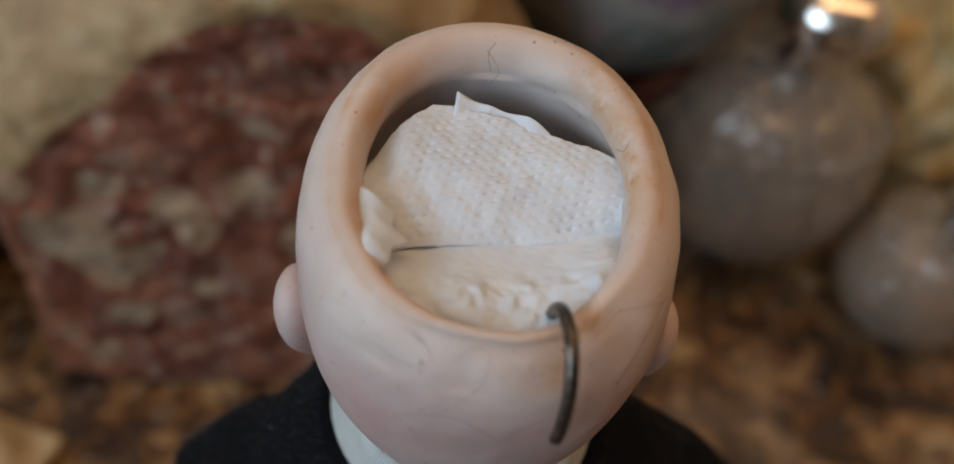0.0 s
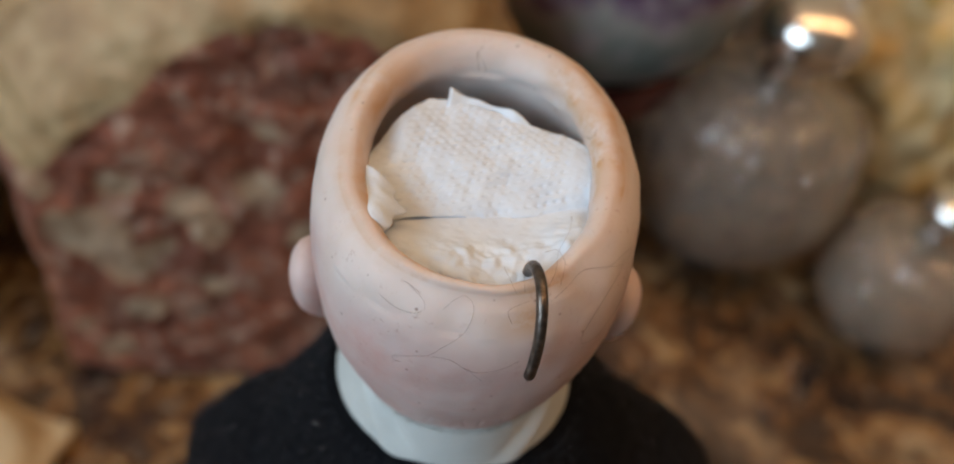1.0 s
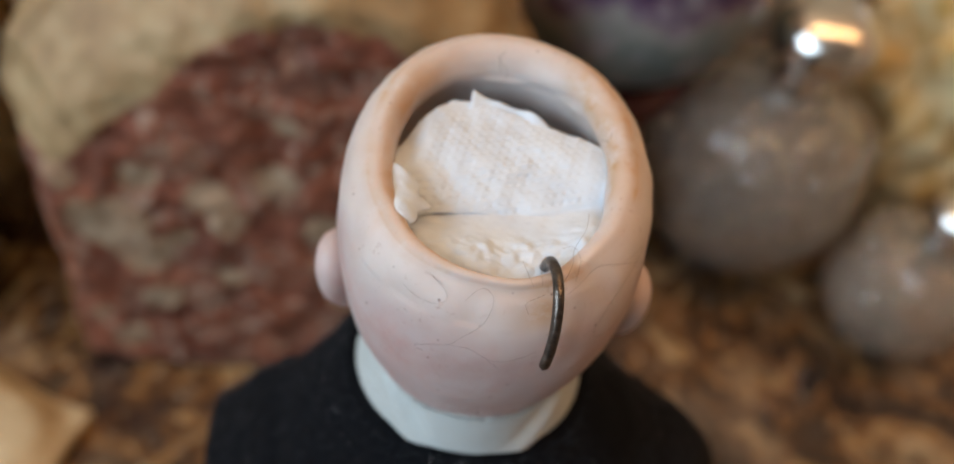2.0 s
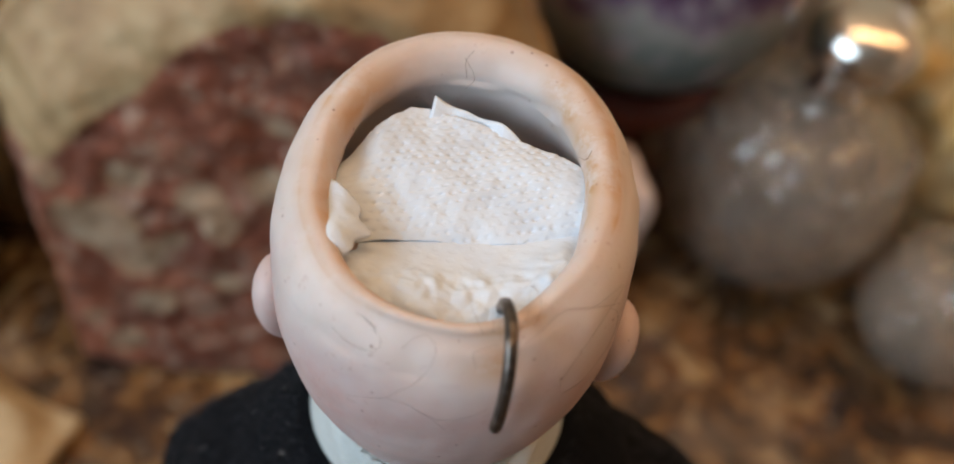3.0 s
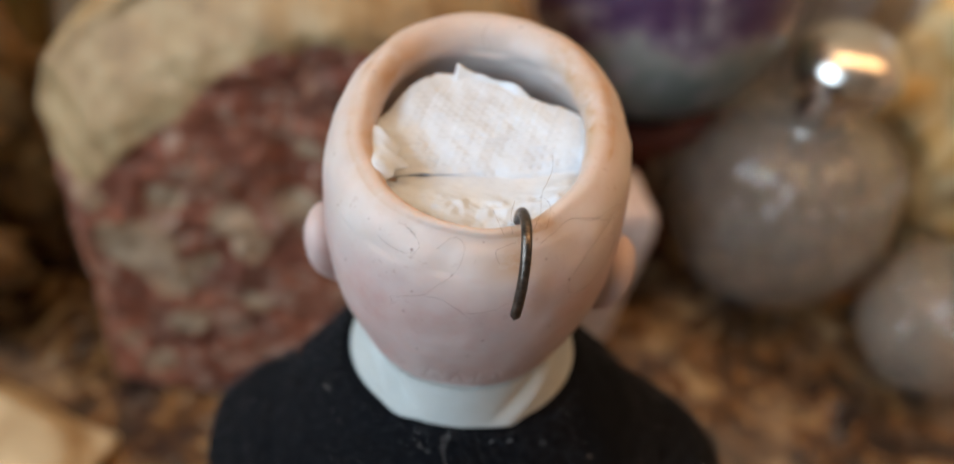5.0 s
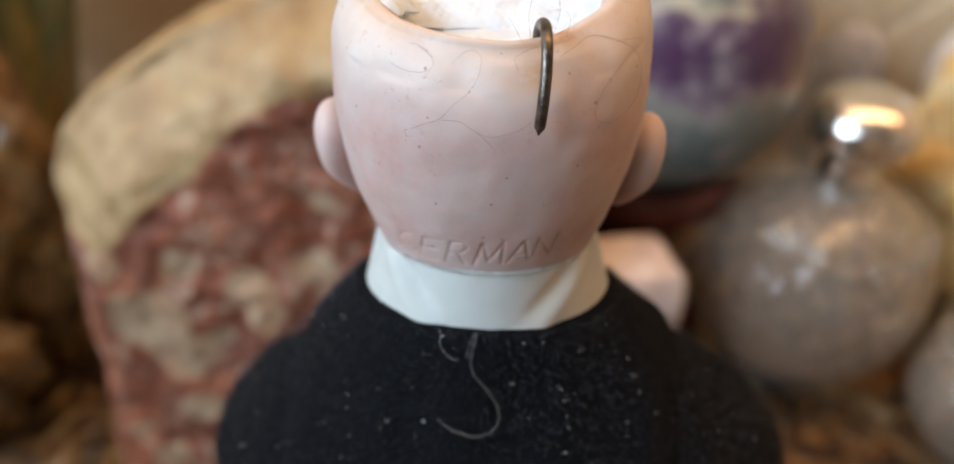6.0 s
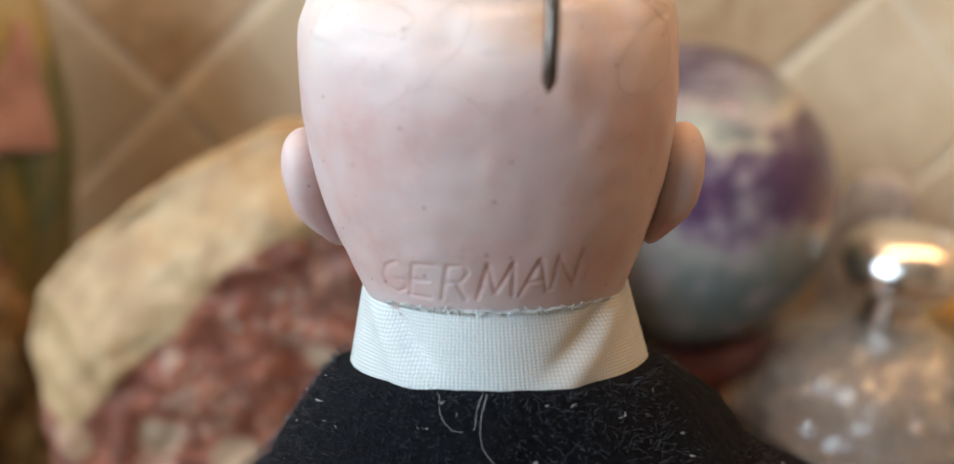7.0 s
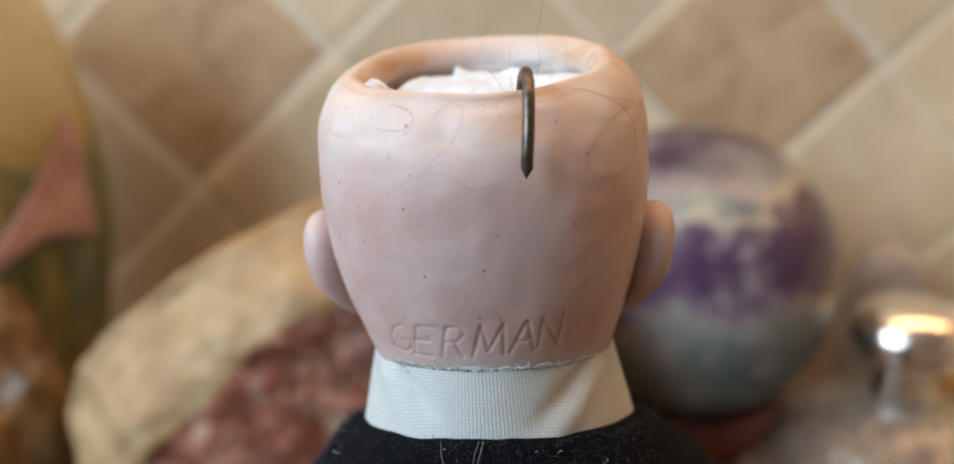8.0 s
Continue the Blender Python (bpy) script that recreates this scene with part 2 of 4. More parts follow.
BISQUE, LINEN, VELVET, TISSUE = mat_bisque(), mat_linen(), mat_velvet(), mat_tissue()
GRANITE, BRECCIA, FLUORITE = mat_granite(), mat_breccia(), mat_fluorite()
TILE_LIGHT = mat_tile("travertine_light", (0.62, 0.485, 0.31), (0.81, 0.69, 0.50), 0.25)
TILE_DARK = mat_tile("travertine_dark", (0.34, 0.20, 0.095), (0.72, 0.55, 0.36), 0.6)
GROUT = mat_plain("grout", (0.74, 0.64, 0.48), (0.82, 0.73, 0.58), 200, 0.9)
STEEL = mat_plain("tarnished_steel", (0.045, 0.036, 0.030), (0.19, 0.16, 0.14), 700, 0.30, 0.9, 0.4, 0.0002)
SILVER = mat_plain("polished_silver", (0.80, 0.76, 0.70), (0.90, 0.87, 0.82), 60, 0.20, 1.0, 0.05)
HAIR = mat_plain("brown_hair", (0.09, 0.045, 0.028), (0.17, 0.095, 0.055), 500, 0.5)
FUZZ = mat_plain("black_fuzz", (0.008, 0.008, 0.011), (0.075, 0.080, 0.095), 900, 0.9)
LINT = mat_plain("white_lint", (0.60, 0.60, 0.60), (0.80, 0.80, 0.80), 500, 0.9)
REDWOOD = mat_plain("red_lacquered_wood", (0.045, 0.008, 0.006), (0.11, 0.018, 0.012), 50, 0.25)
CREAM_STONE = mat_plain("cream_stone", (0.38, 0.275, 0.15), (0.60, 0.48, 0.30), 60, 0.55, 0.0, 0.4, 0.002)
YELLOW_STONE = mat_plain("yellow_stone", (0.62, 0.34, 0.06), (0.88, 0.77, 0.48), 55, 0.45, 0.0, 0.6, 0.004, 6)
BROWN_STONE = mat_plain("brown_stone", (0.035, 0.018, 0.008), (0.30, 0.17, 0.06), 60, 0.35, 0.0, 0.5, 0.003, 6)
PINK_STONE = mat_plain("rose_stone", (0.58, 0.47, 0.46), (0.84, 0.78, 0.77), 70, 0.10, 0.0, 0.4, 0.002, 6)
PALE_STONE = mat_plain("pale_stone", (0.58, 0.49, 0.43), (0.76, 0.68, 0.62), 50, 0.5, 0.0, 0.5, 0.003, 6)
GLAZE_GREEN = mat_glaze()
RIBBON = mat_plain("pink_ribbon", (0.38, 0.21, 0.19), (0.48, 0.29, 0.27), 90, 0.7)
# tones of unseen walls and ceiling, darkened to hold back bounced light
PLASTER = mat_plain("plaster", (0.40, 0.30, 0.21), (0.47, 0.37, 0.27), 6, 0.9)
CEILING_PAINT = mat_plain("ceiling_paint", (0.46, 0.42, 0.36), (0.52, 0.48, 0.42), 20, 0.7)
WOOD = mat_plain("cabinet_wood", (0.16, 0.075, 0.03), (0.28, 0.14, 0.06), 18, 0.4)
CRYSTAL = mat_crystal("rock_crystal", (0.98, 0.94, 0.88), 0.11, 0.05)
CRYSTAL_SMALL = mat_crystal("smoky_crystal", (0.95, 0.89, 0.80), 0.12, 0.06)
CRYSTAL_GREY = mat_crystal("grey_crystal", (0.62, 0.62, 0.66), 0.55)

# ---- mesh helpers ----


def make(name, verts, faces, mats, parent=None, label="", smooth=True, slots=None):
    me = bpy.data.meshes.new(name)
    me.from_pydata([tuple(v) for v in verts], [], faces)
    for mt in mats if isinstance(mats, (list, tuple)) else [mats]:
        me.materials.append(mt)
    if slots is not None:
        me.polygons.foreach_set("material_index", slots)
    if smooth:
        me.polygons.foreach_set("use_smooth", [True] * len(me.polygons))
    me.update()
    ob = new(name, me)
    ob.parent = parent
    if label:
        ob["label"] = label
    return ob


def from_bm(name, bm, mt, parent=None, label="", smooth=True):
    me = bpy.data.meshes.new(name)
    bm.to_mesh(me)
    bm.free()
    me.materials.append(mt)
    if smooth:
        me.polygons.foreach_set("use_smooth", [True] * len(me.polygons))
    ob = new(name, me)
    ob.parent = parent
    if label:
        ob["label"] = label
    return ob


def empty(name, place, label, category, group=""):
    ob = new(name)
    ob.location = place
    ob.empty_display_size = 0.01
    return tagged(ob, label, category, group)


def grid_faces(nu, nv, wrap=False, start=0):
    """Faces of nu rings of nv vertices."""
    out = []
    for i in range(nu - 1):
        for j in range(nv if wrap else nv - 1):
            k = (j + 1) % nv
            out.append((start + i * nv + j, start + i * nv + k, start + (i + 1) * nv + k, start + (i + 1) * nv + j))
    return out


def lathe(profile, segments=64, cap=True):
    """Verts and faces of a turned body, from (radius, z) pairs, bottom first."""
    verts, faces = [], []
    for r, z in profile:
        for j in range(segments):
            a = 2 * math.pi * j / segments
            verts.append((r * math.cos(a), r * math.sin(a), z))
    faces = grid_faces(len(profile), segments, True)
    if cap:
        faces.append(tuple(reversed(range(segments))))
        faces.append(tuple(range((len(profile) - 1) * segments, len(profile) * segments)))
    return verts, faces


def tube(points, radius, sides=6, taper=None):
    """Verts and faces of a round wire along points."""
    pts = [Vector(p) for p in points]
    verts, n = [], len(pts)
    side = None
    for i, p in enumerate(pts):
        d = (pts[min(i + 1, n - 1)] - pts[max(i - 1, 0)]).normalized()
        if side is None:
            side = d.orthogonal().normalized()
        side = (side - d * side.dot(d)).normalized()
        up = d.cross(side)
        r = radius * (taper(i / (n - 1)) if taper else 1)
        for j in range(sides):
            a = 2 * math.pi * j / sides
            verts.append(p + r * (math.cos(a) * side + math.sin(a) * up))
    faces = grid_faces(n, sides, True)
    faces += [tuple(reversed(range(sides))), tuple(range((n - 1) * sides, n * sides))]
    return verts, faces


def spline(points, steps=8):
    """A smooth line through points (Catmull-Rom)."""
    p = [Vector(q) for q in points]
    p = [2 * p[0] - p[1]] + p + [2 * p[-1] - p[-2]]
    out = []
    for i in range(1, len(p) - 2):
        for s in range(steps):
            t = s / steps
            out.append(0.5 * ((2 * p[i]) + (p[i + 1] - p[i - 1]) * t + (2 * p[i - 1] - 5 * p[i] + 4 * p[i + 1] - p[i + 2]) * t * t
                              + (3 * p[i] - p[i - 1] - 3 * p[i + 1] + p[i + 2]) * t * t * t))
    return out + [p[-2]]


def boulder(name, place, size, mt, label, category="rock", seed=0, rough=0.25, freq=2.0, sub=4, facet=0.0, turn=0.0):
    """A rough stone standing on the counter."""
    bm = bmesh.new()
    bmesh.ops.create_icosphere(bm, subdivisions=sub, radius=1)
    off = Vector((seed * 3.1, seed * 1.7, seed * 5.3))
    for v in bm.verts:
        d = v.co.normalized()
        k = 1 + rough * noise.noise(d * freq + off) + rough * 0.4 * noise.noise(d * freq * 3 + off)
        if facet:
            c = noise.cell_vector(d * 2.2 + off)
            k += facet * (d.dot(Vector(c) - Vector((0.5, 0.5, 0.5))))
        v.co = d * k
    lo = min(v.co.z for v in bm.verts)
    cut = lo + 0.22
    for v in bm.verts:
        v.co.z = max(v.co.z, cut) - cut
        v.co = Vector((v.co.x * size[0], v.co.y * size[1], v.co.z * size[2]))
    ob = from_bm(name, bm, mt)
    ob.location = place
    ob.rotation_euler.z = turn
    return tagged(ob, label, category)


def smoothstep(a, b, x):
    t = min(1.0, max(0.0, (x - a) / (b - a)))
    return t * t * (3 - 2 * t)


def table(x, rows, col=1):
    """Linear reading of rows whose first entry rises."""
    if x <= rows[0][0]:
        return rows[0][col]
    for a, b in zip(rows, rows[1:]):
        if x <= b[0]:
            return a[col] + (b[col] - a[col]) * (x - a[0]) / (b[0] - a[0])
    return rows[-1][col]


def box(name, lo, hi, mt, parent=None, label="", bevel=0.0):
    bm = bmesh.new()
    bmesh.ops.create_cube(bm, size=1)
    for v in bm.verts:
        v.co = Vector([lo[i] + (hi[i] - lo[i]) * (v.co[i] + 0.5) for i in range(3)])
    if bevel:
        bmesh.ops.bevel(bm, geom=list(bm.edges), offset=bevel, segments=3, affect="EDGES", profile=0.5)
    return from_bm(name, bm, mt, parent, label, smooth=False)


def structure(ob, label, category):
    return tagged(ob, label, category, "", "structure")


# ---- the kitchen ----
WALL_Y = 0.345
structure(box("counter", (-1.35, -0.30, -0.032), (1.35, WALL_Y - 0.001, 0.0), GRANITE, bevel=0.004), "polished brown and gold granite counter with dark flecks", "counter")
# floor and ceiling are unseen, kept dark so they bounce little light
structure(box("floor", (-1.5, -2.4, -0.94), (1.5, WALL_Y, -0.92), WOOD), "unseen dark wooden kitchen floor", "floor")
structure(box("ceiling", (-1.5, -2.4, 1.60), (1.5, WALL_Y + 0.1, 1.66), CEILING_PAINT), "unseen ceiling painted beige to limit bounced light", "ceiling")
wall_back = structure(box("wall_back", (-1.5, WALL_Y + 0.0012, -0.94), (1.5, WALL_Y + 0.10, 1.60), GROUT), "sand coloured grout of a tiled wall behind the counter", "wall")
# the side and rear walls are added unseen, brown to weaken the bounce
structure(box("wall_right", (1.5, -2.4, -0.94), (1.6, WALL_Y + 0.1, 1.60), PLASTER), "unseen warm brown plastered wall that limits bounced light", "wall")
structure(box("wall_behind", (-1.6, -2.5, -0.94), (1.6, -2.4, 1.60), PLASTER), "unseen warm brown plastered wall that limits bounced light", "wall")
for nm, lo, hi in (("wall_left_sill", (-1.6, -2.4, -0.94), (-1.5, WALL_Y + 0.1, 0.55)), ("wall_left_head", (-1.6, -2.4, 1.45), (-1.5, WALL_Y + 0.1, 1.60)),
                   ("wall_left_near", (-1.6, -2.4, 0.55), (-1.5, -1.60, 1.45)), ("wall_left_far", (-1.6, 0.16, 0.55), (-1.5, WALL_Y + 0.1, 1.45))):
    structure(box(nm, lo, hi, PLASTER), "unseen warm brown plastered wall round the window", "wall")
structure(box("base_cabinet", (-1.34, -0.27, -0.92), (1.34, WALL_Y - 0.001, -0.033), WOOD), "brown wooden base cabinets under the counter", "cabinet")

# ---- the doll ----
# the doll's own frame: origin between the ears, x to its side, y to its face, z up
DOLL = Matrix(((0.9896, 0.1194, -0.0803, -0.00907), (-0.1175, 0.9927, 0.0288, 0.01351), (0.0832, -0.0191, 0.9964, 0.23492), (0, 0, 0, 1)))
HY = 0.006
# z, half width, half length to the back, half length to the front
HEAD = [(-0.0330, 0.0135, 0.0150, 0.0140), (-0.0230, 0.0150, 0.0185, 0.0160), (-0.0178, 0.0164, 0.0200, 0.0180), (-0.0142, 0.0180, 0.0214, 0.0215),
        (-0.0095, 0.0196, 0.0230, 0.0250), (-0.0048, 0.0210, 0.0248, 0.0270), (-0.0003, 0.0221, 0.0262, 0.0280), (0.0040, 0.0227, 0.0270, 0.0284),
        (0.0085, 0.0230, 0.0274, 0.0286), (0.0127, 0.0229, 0.0272, 0.0286), (0.0170, 0.0226, 0.0264, 0.0280), (0.0200, 0.0218, 0.0252, 0.0268), (0.0222, 0.0206, 0.0237, 0.0252),
        (0.0234, 0.0192, 0.0222, 0.0237)]
# the lip and the hollow inside
LIP = [(0.0242, 0.0178, 0.0218, 0.0220), (0.0242, 0.0169, 0.0211, 0.0210), (0.0237, 0.0160, 0.0206, 0.0199), (0.0228, 0.0153, 0.0204, 0.0189), (0.0215, 0.0150, 0.0205, 0.0181), (0.0205, 0.0150, 0.0206, 0.0178),
       (0.0185, 0.0159, 0.0208, 0.0179), (0.0155, 0.0170, 0.0216, 0.0187), (0.0105, 0.0185, 0.0232, 0.0208), (0.0040, 0.0190, 0.0236, 0.0230), (-0.0030, 0.0180, 0.0215, 0.0225), (-0.0070, 0.0130, 0.0160, 0.0165), (-0.0085, 0.0010, 0.0010, 0.0010)]



def head_point(a, row):
    """a: the turn from straight back, positive to +x. Slightly squared ellipses; the crown's cut rises to the front."""
    z, w, back, front = row
    s, c = math.sin(a), math.cos(a)
    depth = back if c > 0 else front
    k = (abs(s) ** 2.12 + abs(c) ** 2.12) ** (-1 / 2.12)
    y = HY - depth * c * k
    return Vector((w * s * k, y, z + 0.075 * (y - 0.004) * smoothstep(0.010, 0.022, z)))


def head_row(z):
    return (z, table(z, HEAD, 1), table(z, HEAD, 2), table(z, HEAD, 3))


# strokes of the word pressed into the nape, in letter heights
LETTERS = {"G": [(0.62, 0.85, 0.35, 1.0), (0.35, 1.0, 0.08, 0.8), (0.08, 0.8, 0.02, 0.45), (0.02, 0.45, 0.15, 0.1), (0.15, 0.1, 0.42, 0.0), (0.42, 0.0, 0.64, 0.15), (0.64, 0.15, 0.64, 0.45), (0.64, 0.45, 0.40, 0.45)],
           "E": [(0.08, 0, 0.08, 1), (0.08, 1, 0.6, 1), (0.08, 0.52, 0.5, 0.52), (0.08, 0, 0.62, 0)],
           "R": [(0.08, 0, 0.08, 1), (0.08, 1, 0.45, 1), (0.45, 1, 0.6, 0.78), (0.6, 0.78, 0.45, 0.52), (0.45, 0.52, 0.08, 0.5), (0.35, 0.5, 0.65, 0)],
           "M": [(0.02, 0, 0.12, 1), (0.12, 1, 0.42, 0.15), (0.42, 0.15, 0.72, 1), (0.72, 1, 0.84, 0)],
           "A": [(0.02, 0, 0.34, 1), (0.34, 1, 0.66, 0), (0.14, 0.36, 0.54, 0.36)],
           "N": [(0.06, 0, 0.06, 1), (0.06, 1, 0.6, 0), (0.6, 0, 0.6, 1)],
           "Y": [(0.0, 1, 0.3, 0.5), (0.6, 1, 0.3, 0.5), (0.3, 0.5, 0.3, 0)]}
STROKES = []
TEXT_H, TEXT_X, TEXT_Z = 0.0047, -0.0120, -0.0101
pen = 0.0
for ch, adv, deep in (("G", 0.68, 0.6), ("E", 0.82, 0.7), ("R", 0.90, 0.75), ("M", 0.98, 1.0), ("A", 0.70, 1.0), ("N", 0.60, 0.9), ("Y", 0.6, 0.3)):
    for x0, y0, x1, y1 in LETTERS[ch]:
        slant = 0.20
        STROKES.append(((pen + x0 + slant * y0), y0, (pen + x1 + slant * y1), y1, deep))
    pen += adv


def groove_depth(u, v):
    """How deep the lettering is at u, v (letter heights), 0 to 1."""
    best = 0.0
    for x0, y0, x1, y1, deep in STROKES:
        dx, dy = x1 - x0, y1 - y0
        t = max(0.0, min(1.0, ((u - x0) * dx + (v - y0) * dy) / (dx * dx + dy * dy)))
        d = math.hypot(u - x0 - t * dx, v - y0 - t * dy)
        if d < 0.06:
            best = max(best, deep * (1 - (d / 0.06) ** 2))
    return best


def chest(c, w):
    """How much shallower the coat is towards the chest."""
    return 1.0 if c > 0 else 1 - (0.12 + 0.26 * smoothstep(0.024, 0.038, w)) * smoothstep(0.0, -0.35, c)


def build_doll():
    verts, faces, slots, stain, inside, groove, bare, uvs = [], [], [], [], [], [], [], []

    def add(vs, fs, slot, st=None, ins=None, gr=None, uv=None, br=None):
        base = len(verts)
        verts.extend(vs)
        faces.extend(tuple(base + i for i in f) for f in fs)
        slots.extend([slot] * len(fs))
        stain.extend(st or [0.0] * len(vs))
        inside.extend(ins or [0.0] * len(vs))
        groove.extend(gr or [0.0] * len(vs))
        bare.extend(br or [0.0] * len(vs))
        uvs.extend(uv or [(0.0, 0.0)] * len(vs))

    # head: fine steps across the nape
    angles = [math.pi * k / 60 for k in range(-60, -27)] + [math.pi * 27 / 60 * k / 130 for k in range(-130, 131)] + [math.pi * k / 60 for k in range(28, 60)]
    # an evenly spaced, smoothed profile, then finer rows across the lettering
    even = [head_row(HEAD[0][0] + 0.0004 * k) for k in range(int((HEAD[-1][0] - HEAD[0][0]) / 0.0004) + 1)] + [HEAD[-1]]
    for _ in range(14):
        even = [even[0]] + [tuple((p + 2 * q + r) / 4 for p, q, r in zip(*t)) for t in zip(even, even[1:], even[2:])] + [even[-1]]
    rows, z = [], HEAD[0][0]
    while z < HEAD[-1][0]:
        rows.append((z, table(z, even, 1), table(z, even, 2), table(z, even, 3)))
        z += 0.0002 if -0.0115 < z < -0.0038 else 0.0004
    rows += [HEAD[-1]]
    inner = []
    for a, b in zip([HEAD[-1]] + LIP, LIP):
        for s in (0.25, 0.5, 0.75, 1.0):
            inner.append(tuple(p + (q - p) * s for p, q in zip(a, b)))
    for _ in range(2):
        inner = [inner[0]] + [tuple((p + 2 * q + r) / 4 for p, q, r in zip(*t)) for t in zip(inner, inner[1:], inner[2:])] + [inner[-1]]
    vs, st, ins, gr, br = [], [], [], [], []
    for n, row in enumerate(rows + inner):
        within = n >= len(rows)
        for a in angles:
            p = head_point(a, row)
            bump = 0.00022 * noise.noise(p * 120) + 0.0001 * noise.noise(p * 330)
            if row[0] > 0.019:
                bump += 0.0003 * noise.noise(p * 210 + Vector((3, 1, 2)))
            d = 0.0
            if not within and -0.0112 < row[0] < -0.0040 and abs(a) < 0.9:
                d = groove_depth((p.x - TEXT_X) / TEXT_H, (p.z - TEXT_Z - 0.05 * p.x) / TEXT_H)
                d *= 0.85 + 0.5 * noise.noise(p * 500)
            out = Vector((p.x, p.y - HY, 0)).normalized()
            p = p + out * (bump - 0.00022 * d) * (-1 if within and row[0] < 0.0200 else 1)
            if row[0] > 0.0225 or (within and row[0] > 0.0200):
                p.z += 0.0003 * noise.noise(p * 160 + Vector((7, 7, 7)))
            vs.append(p)
            lip = 0.38 * smoothstep(0.0224, 0.0236, row[0]) if not within else 0.25 + 0.75 * math.exp(-((row[0] - 0.0228) / 0.0015) ** 2) if row[0] > 0.0180 else 0.0
            patch = 0.25 + 0.75 * smoothstep(-0.15, 0.35, noise.noise(Vector((math.sin(a) * 1.6, math.cos(a) * 1.6, 4.2))))
            patch = max(patch, 0.9 * math.exp(-((a + 2.1) / 0.45) ** 2), 0.8 * math.exp(-((a + 0.9) / 0.7) ** 2), 0.75 * math.exp(-((a - 1.75) / 0.22) ** 2))
            patch *= 1 - 0.8 * smoothstep(2.35, 2.75, abs(a))
            rust = math.exp(-((p.x - 0.0072) ** 2 + (p.y + 0.0186) ** 2) / 0.000008) * smoothstep(0.016, 0.020, p.z)
            st.append(min(1.0, lip * patch * (0.70 + 0.4 * smoothstep(0.0, 0.5, noise.noise(p * 420))) + 0.9 * rust))
            ins.append(smoothstep(0.0140, 0.0080, row[0]) if within else 0.0)
            gr.append(max(0.0, d))
            br.append(1.0 if within else smoothstep(0.012, 0.0225, row[0] + 0.0025 * noise.noise(p * 130)))
    add(vs, grid_faces(len(rows) + len(inner), len(angles), True), 0, st, ins, gr, br=br)
    # ears
    for side in (-1, 1):
        vs = []
        for i in range(17):
            th = math.pi * i / 16
            for j in range(24):
                ph = 2 * math.pi * j / 24
                x, y, zz = math.sin(th) * math.cos(ph), math.sin(th) * math.sin(ph), math.cos(th)
                thick = 0.0034 * (1 + 0.25 * zz)
                wide = 0.0054 * (1 + 0.22 * zz)
                px = thick * x * side
                py = wide * y
                pz = 0.0080 * zz
                px += side * (0.0007 * zz - 0.0022 * smoothstep(-0.2, -1.0, zz))
                px -= side * 0.0009 * math.exp(-((y - 0.2) ** 2 + zz * zz) * 3) * (1 if x > 0 else 0)
                vs.append(Vector((side * 0.0229 + px, 0.0025 + py - 0.0005 * zz, -0.0035 + pz)))
        add(vs, grid_faces(17, 24, True), 0)
    # collar: a strip of cloth round the neck, outside and inside
    vs, uv = [], []
    na, nz = 140, 14
    for layer in (0, 1):
        for i in range(nz):
            t = i / (nz - 1)
            for j in range(na):
                a = 2 * math.pi * j / na - math.pi
                c, s = math.cos(a), math.sin(a)
                zt = -0.0174 + 0.0055 * c + 0.00022 * noise.noise(Vector((a * 5, 1, 2))) + 0.0002 * noise.noise(Vector((a * 22, 5, 2))) - 0.0003 * s
                zb = -0.0298 + 0.0080 * c + 0.0006 * s
                zz = zb + (zt - zb) * t
                w = 0.0206 + (0.0176 - 0.0206) * t
                bk = (0.0240 + (0.0226 - 0.0240) * t) if c > 0 else (0.0190 + (0.0180 - 0.0190) * t)
                crease = 0
                for ca, slope in ((-0.42, -0.5), (0.52, 0.62)):
                    u = a - ca - slope * (t - 0.45)
                    crease += -0.0011 * math.exp(-(u / 0.08) ** 2) * smoothstep(0.15, 0.6, t) + 0.0007 * math.exp(-((u - 0.2 * (1 if ca > 0 else -1)) / 0.12) ** 2)
                crease *= smoothstep(1.0, 0.78, t)
                r = 1 - (0.03 if layer else 0)
                vs.append(Vector(((w * r + crease) * s, HY - (bk * r + crease) * c, zz)))
                uv.append((a * 25.0, t * 15.0))
    fo = grid_faces(nz, na, True) + [tuple(reversed(f)) for f in grid_faces(nz, na, True, nz * na)]
    fo += [((nz - 1) * na + j, (nz - 1) * na + (j + 1) % na, (2 * nz - 1) * na + (j + 1) % na, (2 * nz - 1) * na + j) for j in range(na)]
    add(vs, fo, 1, uv=uv)
    # frayed threads along the collar's upper edge
    for k in range(120):
        a = -0.95 + 1.9 * (k + random.random()) / 120
        c, s = math.cos(a), math.sin(a)
        p = Vector((0.0177 * s, HY - 0.0228 * c, -0.0174 + 0.0055 * c - 0.0003 * s))
        q = p + Vector((random.uniform(-0.0011, 0.0011), -0.0003 * c, random.uniform(-0.0002, 0.0008)))
        tv, tf = tube(spline([p + Vector((0, 0, -0.0003)), p + Vector((0, -0.0002, 0.0002)), q], 4), random.choice((0.00004, 0.00006, 0.00009)), 5)
        add(tv, tf, 1)
